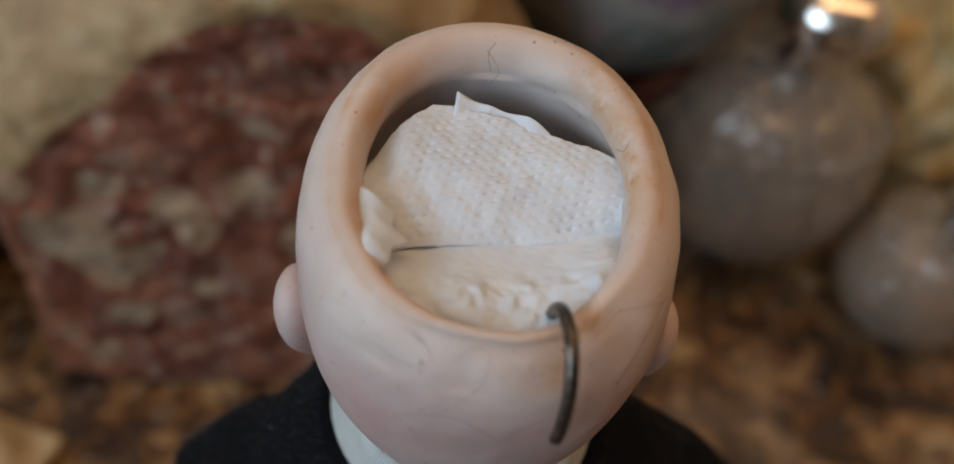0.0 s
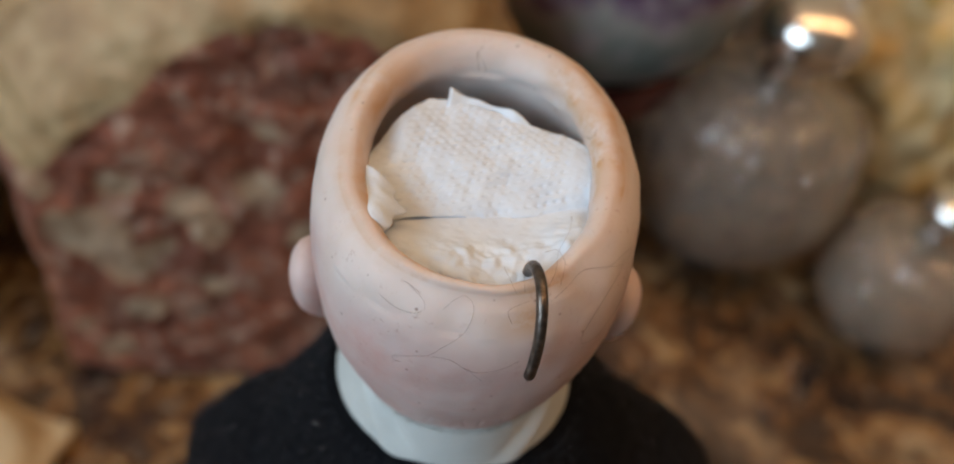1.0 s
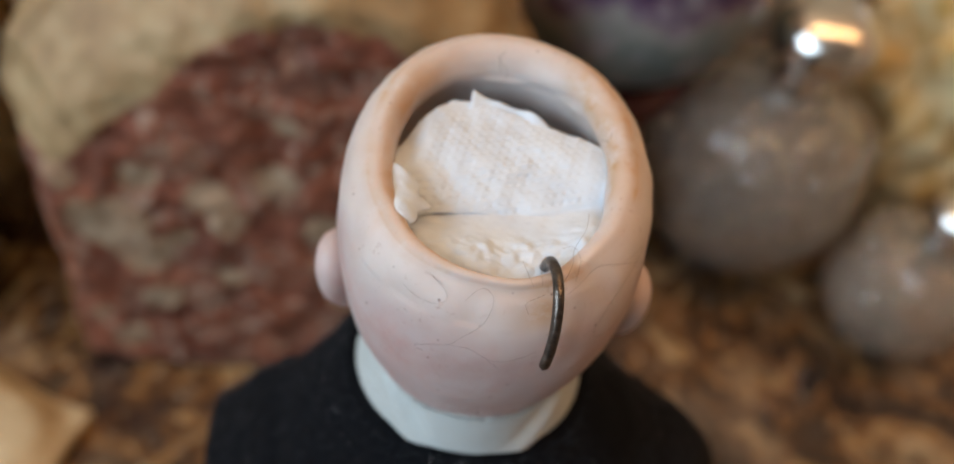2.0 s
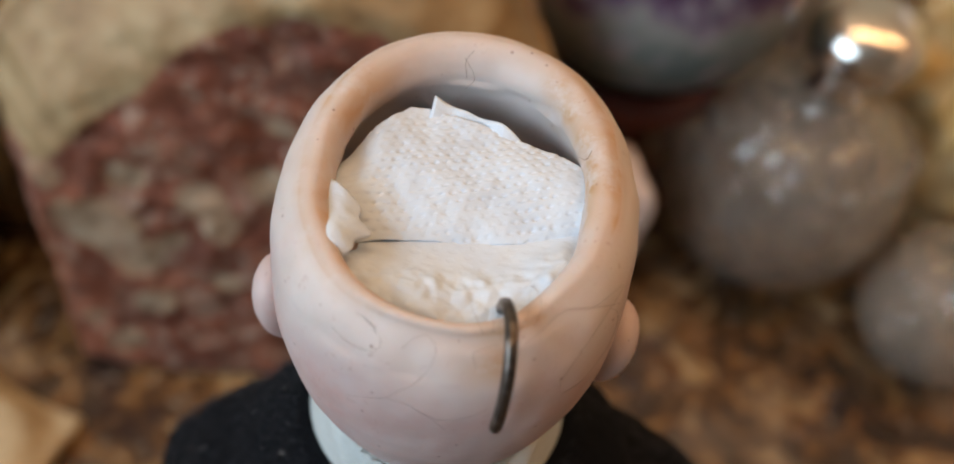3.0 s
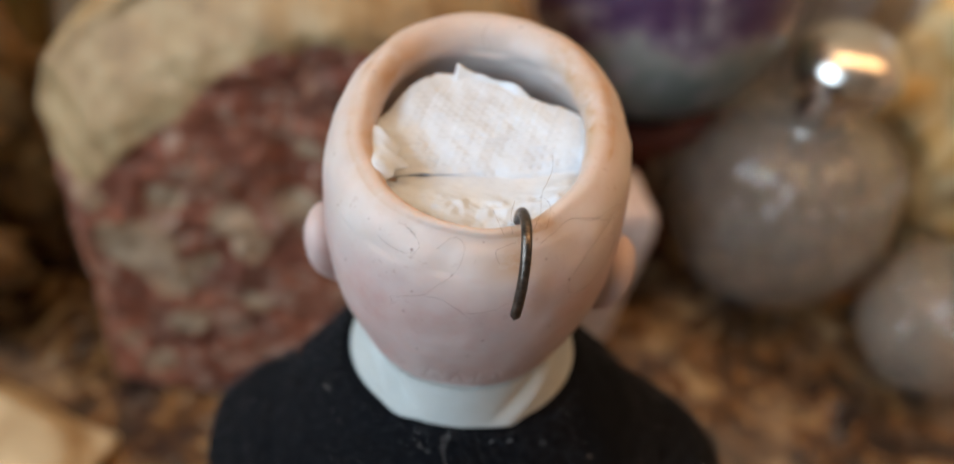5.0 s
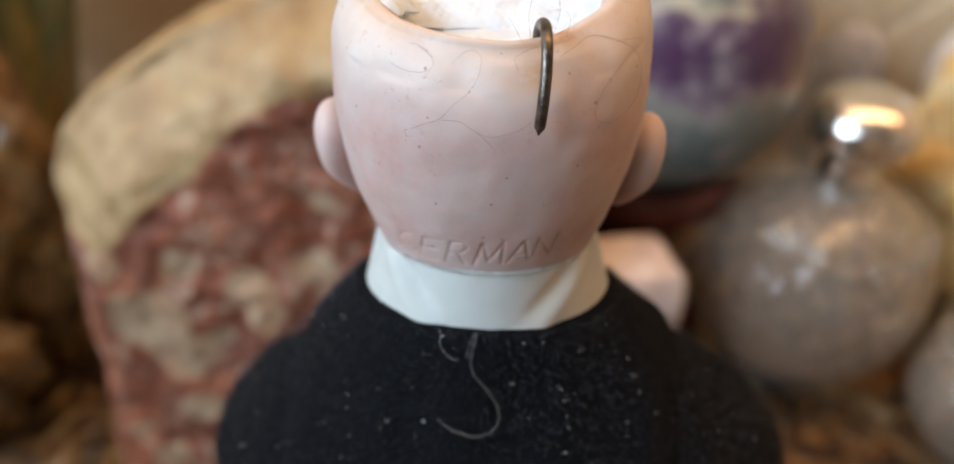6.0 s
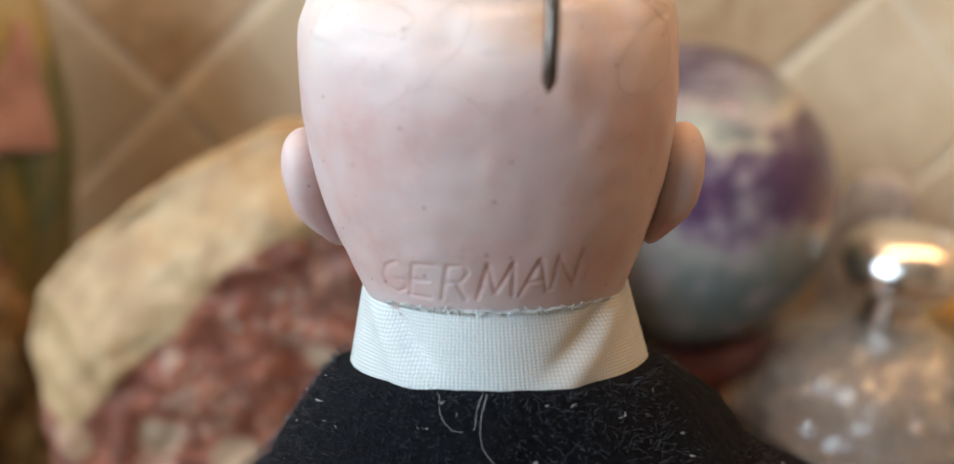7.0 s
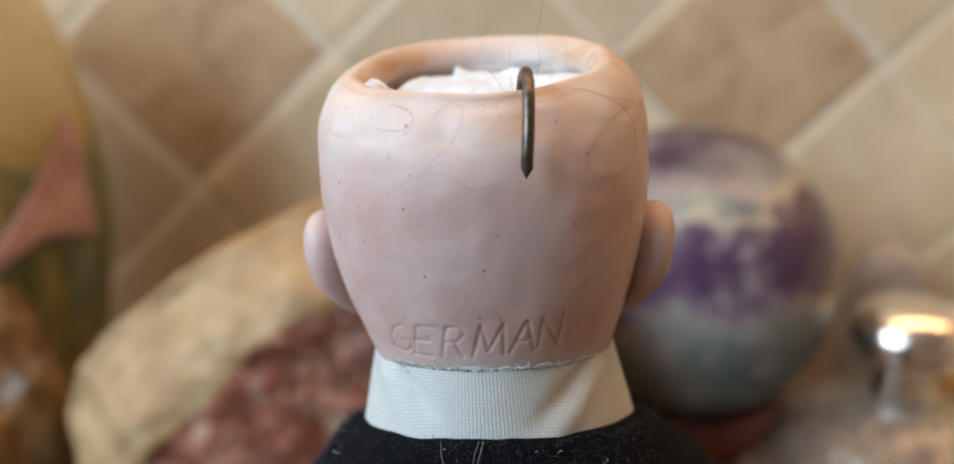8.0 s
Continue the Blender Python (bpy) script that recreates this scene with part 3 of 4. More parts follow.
    # black coat
    coat = [(-0.2420, 0.0500, 0.0380), (-0.18, 0.0510, 0.0370), (-0.12, 0.0540, 0.0360), (-0.085, 0.0560, 0.0350), (-0.066, 0.0550, 0.0340), (-0.0590, 0.0502, 0.0330), (-0.0510, 0.0438, 0.0315),
            (-0.0452, 0.0370, 0.0300), (-0.0384, 0.0306, 0.0280), (-0.0322, 0.0250, 0.0262), (-0.0288, 0.0218, 0.0248), (-0.0284, 0.0203, 0.0238), (-0.0300, 0.0180, 0.0190), (-0.0340, 0.0130, 0.0140)]
    rings = []
    for a, b in zip(coat, coat[1:]):
        steps = max(2, int(abs(b[0] - a[0]) / 0.002))
        rings += [tuple(p + (q - p) * k / steps for p, q in zip(a, b)) for k in range(steps)]
    rings.append(coat[-1])
    for _ in range(4):
        rings = [rings[0]] + [tuple((p + 2 * q + r) / 4 for p, q, r in zip(*t)) for t in zip(rings, rings[1:], rings[2:])] + [rings[-1]]
    vs = []
    na = 160
    for z, w, b in rings:
        for j in range(na):
            a = 2 * math.pi * j / na
            s, c = math.sin(a), math.cos(a)
            k = (abs(s) ** 2.3 + abs(c) ** 2.3) ** (-1 / 2.3)
            p = Vector((w * s * k, HY - b * c * k * chest(c, w), z + 0.0080 * c * smoothstep(0.055, 0.020, w) * smoothstep(-0.1, -0.05, z)))
            p.x += 0.0032 * smoothstep(-0.030, -0.050, z)
            # the pile puffs up beside the collar
            turn = (a + math.pi) % (2 * math.pi) - math.pi
            p.z += (0.0020 * math.exp(-((turn - 1.2) / 0.4) ** 2) + 0.0010 * math.exp(-((turn + 1.2) / 0.4) ** 2)) * math.exp(-((w - 0.0265) / 0.0045) ** 2)
            fold = 0.0020 * noise.noise(Vector((p.x * 90, p.z * 22, 1 + c))) * smoothstep(-0.028, -0.040, z)
            for sx in (-0.034, 0.033):
                fold -= 0.0022 * math.exp(-((p.x - sx) / 0.0024) ** 2) * smoothstep(-0.034, -0.050, z) * (1 if c > 0 else 0.6)
            fold += 0.0010 * noise.noise(p * 110) * smoothstep(-0.029, -0.034, z) + 0.0004 * noise.noise(p * 500)
            p += Vector((s, -c, 0.5)).normalized() * fold
            vs.append(p)
    add(vs, grid_faces(len(rings), na, True) + [tuple(reversed(range(na)))], 2)
    verts = [DOLL @ v for v in verts]
    verts = [Vector((v.x, v.y, 0.0 if v.z < 0.012 else v.z)) for v in verts]
    ob = make("doll", verts, faces, [BISQUE, LINEN, VELVET], slots=slots)
    for name, values in (("stain", stain), ("inside", inside), ("groove", groove), ("bare", bare)):
        ob.data.attributes.new(name, "FLOAT", "POINT").data.foreach_set("value", values)
    layer = ob.data.uv_layers.new(name="UVMap")
    loop_verts = np.zeros(len(ob.data.loops), dtype=np.int32)
    ob.data.loops.foreach_get("vertex_index", loop_verts)
    layer.data.foreach_set("uv", np.array(uvs)[loop_verts].astype(np.float32).ravel())
    return tagged(ob, "antique bisque doll with open crown, linen collar, black velvet coat", "doll")


build_doll()


def tissue_sheet(name, place, nu, nv, label):
    """A crumpled sheet: place(u, v) gives its points."""
    vs = [DOLL @ place(i / (nu - 1), j / (nv - 1)) for i in range(nu) for j in range(nv)]
    fs = grid_faces(nu, nv)
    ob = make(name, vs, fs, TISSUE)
    sol = ob.modifiers.new("thickness", "SOLIDIFY")
    sol.thickness, sol.offset = 0.00025, 0
    return tagged(ob, label, "tissue", "tissue paper in the head")


def upper_sheet(u, v):
    # u along x, v from the fold near the nape to the far edge
    x = -0.0154 + 0.0314 * u
    far = table(u, [(0.0, 0.0085), (0.10, 0.0135), (0.24, 0.0182), (0.32, 0.0184), (0.60, 0.0160), (0.88, 0.0126), (1.0, 0.0105)])
    near = -0.0038 + 0.0005 * math.sin(u * 7) + 0.0066 * u
    y = near + (far - near) * v
    z = 0.0197 + 0.0012 * math.sin(v * 1.9) - 0.0019 * (1 - v) ** 5 - 0.0022 * smoothstep(0.16, 0.0, u) * v
    z += 0.0007 * noise.noise(Vector((x * 140, y * 140, 1))) + 0.0003 * noise.noise(Vector((x * 420, y * 420, 3)))
    # staggered rows of pressed dimples
    along, across = (x * 0.955 + y * 0.296) / 0.00135, (y * 0.955 - x * 0.296) / 0.00115
    row = math.floor(across)
    du, dv = (along + 0.5 * (row % 2)) % 1 - 0.5, across - row - 0.5
    press = 0.5 + 0.5 * noise.noise(Vector((x * 260, y * 260, 6)))
    z -= 0.00040 * press * math.exp(-(du * du * 1.2 + dv * dv * 2.2) / 0.075)
    return Vector((x, y, z))


def lower_sheet(u, v):
    x = -0.0128 + 0.0284 * u + 0.0018 * (1 - u) ** 6 * smoothstep(0.85, 0.35, v)
    y = -0.0012 + 0.0064 * u - (0.0131 + 0.0064 * u) * v * (1 - 0.48 * (2 * u - 1) ** 2)
    # a smooth slope under the fold, crumpled where it meets the lip
    crush = smoothstep(0.35, 0.7, v)
    z = 0.0177 + 0.0019 * smoothstep(0.22, 0.75, v) - 0.0010 * smoothstep(0.9, 1.0, v)
    z += (0.0003 + 0.0005 * crush) * noise.noise(Vector((x * 170, y * 220, 8))) + (0.0001 + 0.0004 * crush) * noise.noise(Vector((x * 480, y * 480, 5))) + 0.0003 * crush * noise.noise(Vector((x * 1100, y * 1100, 2)))
    z += 0.0012 * smoothstep(0.68, 0.86, u) * smoothstep(0.1, 0.5, v) * smoothstep(1.0, 0.9, u)
    return Vector((x, y, z))


def far_sheet(u, v):
    x = -0.0060 + 0.0165 * u + 0.0010 * v
    y = 0.0110 - 0.003 * u + (0.0086 - 0.0050 * u * u) * v
    z = 0.0158 + 0.0062 * v - 0.0028 * abs(u - 0.25) + 0.0016 * noise.noise(Vector((x * 230, y * 120, 4))) + 0.0009 * math.sin(u * 11 + v * 2)
    return Vector((x, y, z))


def left_sheet(u, v):
    x = -0.0154 + 0.0058 * u * (1 - 0.8 * abs(v - 0.5)) + 0.0004 * math.sin(v * 15) * u
    y = -0.0058 + 0.0085 * v - 0.002 * u
    z = 0.0226 + 0.0012 * math.sin(u * 2.6) - 0.0006 * v + 0.0008 * noise.noise(Vector((x * 200, y * 200, 9))) - 0.0016 * u
    return Vector((x, y, z))


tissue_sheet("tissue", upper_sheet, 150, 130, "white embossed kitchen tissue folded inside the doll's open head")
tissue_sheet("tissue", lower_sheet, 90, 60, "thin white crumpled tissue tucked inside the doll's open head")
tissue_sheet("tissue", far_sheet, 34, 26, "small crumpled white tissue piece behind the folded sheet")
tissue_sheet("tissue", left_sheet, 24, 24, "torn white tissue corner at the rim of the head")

# the bent pin hooked over the rim
hook_line = [DOLL @ p for p in spline([(0.0066, -0.0098, 0.0175), (0.0066, -0.0112, 0.0215), (0.0069, -0.0128, 0.0238), (0.0074, -0.0156, 0.0248), (0.0077, -0.0186, 0.0240), (0.0078, -0.0210, 0.0212), (0.0076, -0.0224, 0.0176), (0.0073, -0.0226, 0.0138)], 10)]
hv, hf = tube(hook_line, 0.00072, 14, lambda s: 1.0 if s < 0.955 else max(0.05, 1 - (s - 0.955) / 0.045))
tagged(make("bent_pin", hv, hf, STEEL), "dark tarnished bent steel pin hooked over the head's rim", "pin")


def on_head(a, z, lift=0.00008):
    p = head_point(a, head_row(z))
    return p + Vector((p.x, p.y - HY, 0)).normalized() * lift


def hair(points, radius=0.00003, lift=0.00012):
    line = [DOLL @ p for p in spline([on_head(a, z, lift) for a, z in points], 8)]
    v, f = tube(line, radius, 5)
    return tagged(make("hair_strand", v, f, HAIR), "fine brown loose hair lying on the bisque head", "hair", "loose hairs on the head")


hair([(-0.33, 0.0227), (-0.44, 0.0230), (-0.56, 0.0226), (-0.61, 0.0217), (-0.56, 0.0208), (-0.44, 0.0204), (-0.33, 0.0207), (-0.28, 0.0216), (-0.31, 0.0224), (-0.40, 0.0229)], 0.000015)
hair([(-0.17, 0.0220), (-0.11, 0.0230), (-0.05, 0.0232), (-0.00, 0.0225), (-0.02, 0.0206), (-0.07, 0.0189), (-0.14, 0.0173), (-0.21, 0.0150), (-0.29, 0.0139), (-0.38, 0.0125), (-0.41, 0.0121), (-0.40, 0.0113), (-0.36, 0.0115)], 0.000013)
hair([(-0.20, 0.0148), (-0.10, 0.0149), (-0.02, 0.0136), (0.07, 0.0128), (0.20, 0.0136), (0.28, 0.0148)], 0.000011)
hair([(-0.02, 0.0136), (0.04, 0.0123), (0.09, 0.0108)], 0.00001)
hair([(0.46, 0.0223), (0.58, 0.0228), (0.73, 0.0232), (0.89, 0.0218), (1.16, 0.0196), (0.92, 0.0194), (0.74, 0.0176), (0.66, 0.0150), (0.68, 0.0127), (0.81, 0.0115), (0.99, 0.0125), (1.08, 0.0152), (1.06, 0.0180), (0.99, 0.0201)], 0.000013)
hair([(1.10, 0.0182), (0.95, 0.0210), (0.81, 0.0227), (0.72, 0.0232)], 0.000015)


def free_hair(points, radius=0.000016):
    v, f = tube([DOLL @ p for p in spline(points, 8)], radius, 5)
    return tagged(make("hair_strand", v, f, HAIR), "fine brown hair caught at the glued rim", "hair", "loose hairs on the head")


free_hair([(0.0082, -0.0160, 0.0232), (0.0090, -0.0150, 0.0262), (0.0088, -0.0145, 0.0290), (0.0096, -0.0140, 0.0325), (0.0094, -0.0138, 0.0350)])
free_hair([(0.0058, -0.0160, 0.0230), (0.0054, -0.0150, 0.0255), (0.0056, -0.0146, 0.0275)])
free_hair([(0.0048, -0.0162, 0.0228), (0.0036, -0.0150, 0.0245), (0.0030, -0.0140, 0.0250)])
free_hair([(0.0064, -0.0170, 0.0226), (0.0050, -0.0176, 0.0222), (0.0040, -0.0180, 0.0214), (0.0046, -0.0190, 0.0204)])
free_hair([(0.0100, -0.0150, 0.0234), (0.0104, -0.0125, 0.0246), (0.0094, -0.0110, 0.0252), (0.0080, -0.0112, 0.0248)])
free_hair([(-0.0012, 0.0205, 0.0252), (-0.0016, 0.0225, 0.0262), (-0.0008, 0.0240, 0.0268)], 0.00003)
free_hair([(-0.0012, 0.0190, 0.0246), (-0.0002, 0.0202, 0.0254), (-0.0010, 0.0218, 0.0260), (-0.0018, 0.0232, 0.0262)], 0.000026)
free_hair([(0.0138, 0.0105, 0.0238), (0.0146, 0.0095, 0.0246), (0.0152, 0.0108, 0.0250)], 0.000026)

# ---- stones and bottles on the counter ----


def rock_outline(a):
    """Outline of the slab in x, z for a turn a in 0..1, starting at the lower right and going over the top to the lower left."""
    pts = [(-0.035, 0.0), (0.0, 0.0), (0.035, 0.0), (0.050, 0.003), (0.050, 0.05), (0.046, 0.10), (0.038, 0.145), (0.018, 0.178), (-0.010, 0.192), (-0.036, 0.196), (-0.064, 0.191), (-0.087, 0.179), (-0.108, 0.165),
           (-0.124, 0.152), (-0.133, 0.140), (-0.136, 0.124), (-0.131, 0.110), (-0.126, 0.088), (-0.123, 0.050), (-0.121, 0.004), (-0.100, 0.0), (-0.070, 0.0), (-0.035, 0.0)]
    s = a * (len(pts) - 1)
    i = min(int(s), len(pts) - 2)
    f = s - i
    return tuple(p + (q - p) * f for p, q in zip(pts[i], pts[i + 1]))


def build_slab():
    # pale clasts: x, z, radius
    clasts = [(-0.104, 0.084, 0.017), (-0.094, 0.070, 0.014), (-0.070, 0.098, 0.010), (-0.064, 0.088, 0.009), (-0.088, 0.046, 0.010), (-0.093, 0.106, 0.009), (-0.118, 0.104, 0.007), (-0.048, 0.108, 0.009),
              (-0.080, 0.078, 0.006), (-0.062, 0.058, 0.007), (-0.030, 0.085, 0.010), (-0.045, 0.132, 0.007), (-0.112, 0.033, 0.007), (-0.100, 0.020, 0.009), (-0.020, 0.050, 0.008)]
    na, nr = 170, 90
    cx, cz = -0.045, 0.085
    verts, rind, spot = [], [], []
    for i in range(nr):
        for j in range(na):
            ox, oz = rock_outline(j / (na - 1))
            wob = 1 + 0.018 * noise.noise(Vector((ox * 60, oz * 60, 2))) + 0.01 * noise.noise(Vector((ox * 200, oz * 200, 2)))
            t = i / (nr - 1)
            front = min(1.0, t / 0.62)
            k = front ** 0.8
            x, z = cx + (ox - cx) * k * wob, cz + (oz - cz) * k * (wob if oz > 0.002 else 1)
            top = smoothstep(0.085, 0.135, oz)
            edge = 1 - k
            y = 0.128 + 0.10 * z + 0.0022 * noise.noise(Vector((x * 70, z * 70, 6)))
            # the rind rounds away to the back
            width = 0.06 + (0.20 + 0.12 * smoothstep(-0.05, -0.11, ox)) * top
            roll = smoothstep(width, 0.0, edge)
            y += 0.020 * roll ** 2 * (0.25 + 0.75 * top)
            if t > 0.62:
                b = (t - 0.62) / 0.38
                y += 0.050 * b
                shrink = 1 - 0.10 * b * b - (0.9 * smoothstep(0.75, 1.0, b))
                x, z = cx + (ox - cx) * wob * shrink, max(0.0, cz + (oz - cz) * wob * shrink)
            y += 0.0016 * noise.noise(Vector((x * 160, y * 160, z * 160)))
            verts.append((x, y, max(0.0, z)))
            rind.append(max(smoothstep(width * 1.15, width * 0.55, edge) * top, 1.0 if t > 0.66 else 0.0))
            s = 0.0
            for px, pz, r in clasts:
                d = math.hypot(x - px, (z - pz) * 1.1) / r
                s = max(s, 0.75 * smoothstep(1.25, 0.6, d))
            spot.append(s)
    faces = grid_faces(nr, na)
    ob = make("breccia_slab", verts, faces, BRECCIA)
    for name, values in (("rind", rind), ("spot", spot)):
        ob.data.attributes.new(name, "FLOAT", "POINT").data.foreach_set("value", values)
    return tagged(ob, "large red brecciated stone slab with a cream weathered rind", "rock")


build_slab()


def globe_bottle(name, place, r, glass, label, neck_r, cap_r, lift):
    """A round crystal bottle with a domed silver lid."""
    top = empty(name, place, label, "bottle")
    prof = [(r * 0.42, 0.0), (r * 0.52, 0.001)]
    for k in range(9, 58):
        a = math.pi * k / 60 - math.pi / 2
        rad = r * math.cos(a)
        if math.sin(a) > 0 and rad < neck_r:
            break
        zz = r + r * math.sin(a)
        if zz > 0.001:
            prof.append((rad, zz))
    prof += [(neck_r, prof[-1][1] + 0.002), (neck_r * 0.98, prof[-1][1] + 0.004)]
    v, f = lathe(prof, 72)
    # the hollow inside the thick wall
    hv, hf = lathe([(rr * 0.80, (zz - r) * 0.80 + r) for rr, zz in prof[2:-2]], 72)
    f = f + [tuple(len(v) + i for i in reversed(face)) for face in hf]
    make("globe", v + hv, f, glass, top)
    zc = prof[-1][1]
    v, f = lathe([(neck_r * 1.08, zc - 0.004), (neck_r * 1.12, zc - 0.002), (neck_r * 1.02, zc), (neck_r * 1.0, zc + lift * 0.55), (neck_r * 1.10, zc + lift * 0.62), (neck_r * 1.06, zc + lift * 0.7)], 48)
    make("neck_band", v, f, SILVER, top, "polished silver neck band")
    v, f = lathe([(neck_r * 0.55, zc - r * 0.55), (neck_r * 0.70, zc - r * 0.52), (neck_r * 0.78, zc - r * 0.2), (neck_r * 0.85, zc - 0.005)], 40)
    make("stopper", v, f, SILVER, top, "silver stopper tube inside the neck")
    zl = zc + lift * 0.7
    v, f = lathe([(neck_r * 1.05, zl), (cap_r * 0.80, zl + cap_r * 0.02), (cap_r * 0.93, zl + cap_r * 0.07), (cap_r * 0.99, zl + cap_r * 0.17), (cap_r, zl + cap_r * 0.30), (cap_r * 0.985, zl + cap_r * 0.42), (cap_r * 0.95, zl + cap_r * 0.53),
                  (cap_r * 0.90, zl + cap_r * 0.62), (cap_r * 0.83, zl + cap_r * 0.71), (cap_r * 0.72, zl + cap_r * 0.81), (cap_r * 0.58, zl + cap_r * 0.89), (cap_r * 0.40, zl + cap_r * 0.95), (cap_r * 0.2, zl + cap_r * 0.985), (cap_r * 0.05, zl + cap_r)], 64)
    make("lid", v, f, SILVER, top, "polished silver domed lid")
    # a row of cut studs round the shoulder
    stud = bmesh.new()
    bmesh.ops.create_icosphere(stud, subdivisions=1, radius=r * 0.085)
    me = bpy.data.meshes.new("cut_stud")
    stud.to_mesh(me)
    stud.free()
    me.materials.append(glass)
    for k in range(26):
        a = 2 * math.pi * k / 26
        ob = new("cut_stud", me)
        ob.parent = top
        ob.matrix_basis = pose(r * 0.80 * math.cos(a), r * 0.80 * math.sin(a), r * 1.595, 0, 20 * (k % 3), math.degrees(a))
    return top


globe_bottle("perfume_bottle", (0.168, 0.222, 0.0), 0.054, CRYSTAL, "round cloudy rock crystal perfume bottle with a polished silver lid", 0.0125, 0.0235, 0.018)
globe_bottle("small_perfume_bottle", (0.240, 0.168, 0.0), 0.035, CRYSTAL_SMALL, "small round crystal bottle with a dull silver lid", 0.008, 0.0150, 0.010)

# fluorite ball on its stand
ball = make("fluorite_ball", *lathe([(0.0601 * math.cos(math.pi * (k / 48 - 0.5)) + 1e-5, 0.0601 * math.sin(math.pi * (k / 48 - 0.5))) for k in range(49)], 96), FLUORITE)
ball.location = (0.085, 0.250, 0.146)
tagged(ball, "polished banded purple, white and green fluorite ball on a red stand", "ball")
stand = empty("ball_stand", (0.085, 0.250, 0.0), "turned dark red lacquered wooden stand under the ball", "stand")
make("foot", *lathe([(0.046, 0.0), (0.048, 0.006), (0.045, 0.012), (0.033, 0.020)], 64), REDWOOD, stand)
make("stem", *lathe([(0.032, 0.0195), (0.027, 0.040), (0.028, 0.060), (0.035, 0.0735)], 64), REDWOOD, stand)
make("cup", *lathe([(0.036, 0.073), (0.045, 0.084), (0.047, 0.092), (0.044, 0.098), (0.0405, 0.0995), (0.036, 0.094), (0.02, 0.088)], 64), REDWOOD, stand)

bm = bmesh.new()
bmesh.ops.create_cube(bm, size=1)
bmesh.ops.bevel(bm, geom=list(bm.edges), offset=0.17, segments=4, affect="EDGES", profile=0.55)
bmesh.ops.subdivide_edges(bm, edges=list(bm.edges), cuts=2, use_grid_fill=True)
for v in bm.verts:
    n1 = noise.noise(v.co * 2.2 + Vector((4, 1, 2)))
    v.co = Vector((v.co.x * 0.037 * (1 + 0.10 * n1), v.co.y * 0.034 * (1 + 0.10 * n1), (v.co.z + 0.5) * 0.091 + 0.003 * n1 * (v.co.z + 0.5)))
gem = from_bm("rose_quartz", bm, PINK_STONE)
gem.matrix_world = pose(0.071, 0.178, 0, 0, 0, 14)
tagged(gem, "pale pink polished stone block standing behind the doll", "rock")
boulder("yellow_rock", (0.278, 0.262, 0.0), (0.062, 0.040, 0.085), YELLOW_STONE, "rough yellow and cream crystalline rock", seed=7, rough=0.4, freq=3.0, sub=5)
boulder("pale_rock", (0.315, 0.300, 0.0), (0.075, 0.030, 0.115), PALE_STONE, "tall pale pinkish rock leaning by the wall", seed=9, rough=0.2, freq=2.0, sub=5)
boulder("brown_rock", (-0.205, 0.160, 0.0), (0.045, 0.030, 0.040), BROWN_STONE, "dark brown and gold banded rough stone", seed=2, rough=0.35, freq=3.0, sub=5)
boulder("dark_rock", (-0.195, 0.200, 0.0), (0.050, 0.030, 0.080), BROWN_STONE, "tall dark brown rough stone beside the slab", seed=12, rough=0.3, freq=2.5, sub=5)
boulder("pale_quartz", (0.012, 0.225, 0.0), (0.034, 0.026, 0.090), PALE_STONE, "pale whitish quartz lump behind the doll", seed=15, rough=0.25, sub=5)

crystal = make("crystal_point", *lathe([(0.020, 0.0), (0.021, 0.004), (0.020, 0.05), (0.019, 0.10), (0.0185, 0.122), (0.0165, 0.132), (0.012, 0.139), (0.005, 0.142)], 8), CRYSTAL_GREY, smooth=False)
crystal.location = (0.192, 0.295, 0.0)
tagged(crystal, "grey translucent polished crystal point behind the bottle", "crystal")

# flat cream stone lying on the counter
bm = bmesh.new()
bmesh.ops.create_grid(bm, x_segments=40, y_segments=40, size=1)
ret = bmesh.ops.extrude_face_region(bm, geom=list(bm.faces))
for v in [g for g in ret["geom"] if isinstance(g, bmesh.types.BMVert)]:
    v.co.z += 1
for v in bm.verts:
    x, y = v.co.x, v.co.y
    k = (abs(x) ** 6 + abs(y) ** 6) ** (1 / 6)
    edge = smoothstep(1.0, 0.80, k)
    n1 = noise.noise(Vector((x * 2, y * 2, 3)))
    v.co = Vector((x * 0.060 * (1 + 0.05 * n1) * (1 if v.co.z > 0.5 else 0.97), y * 0.038 * (1 + 0.07 * n1), v.co.z * (0.008 + 0.006 * edge) + (0.0007 * n1 if v.co.z > 0.5 else 0)))
slab = from_bm("flat_stone", bm, CREAM_STONE)
slab.matrix_world = pose(-0.182, 0.090, 0, 0, 0, -22)
tagged(slab, "flat cream coloured stone lying on the granite", "rock")

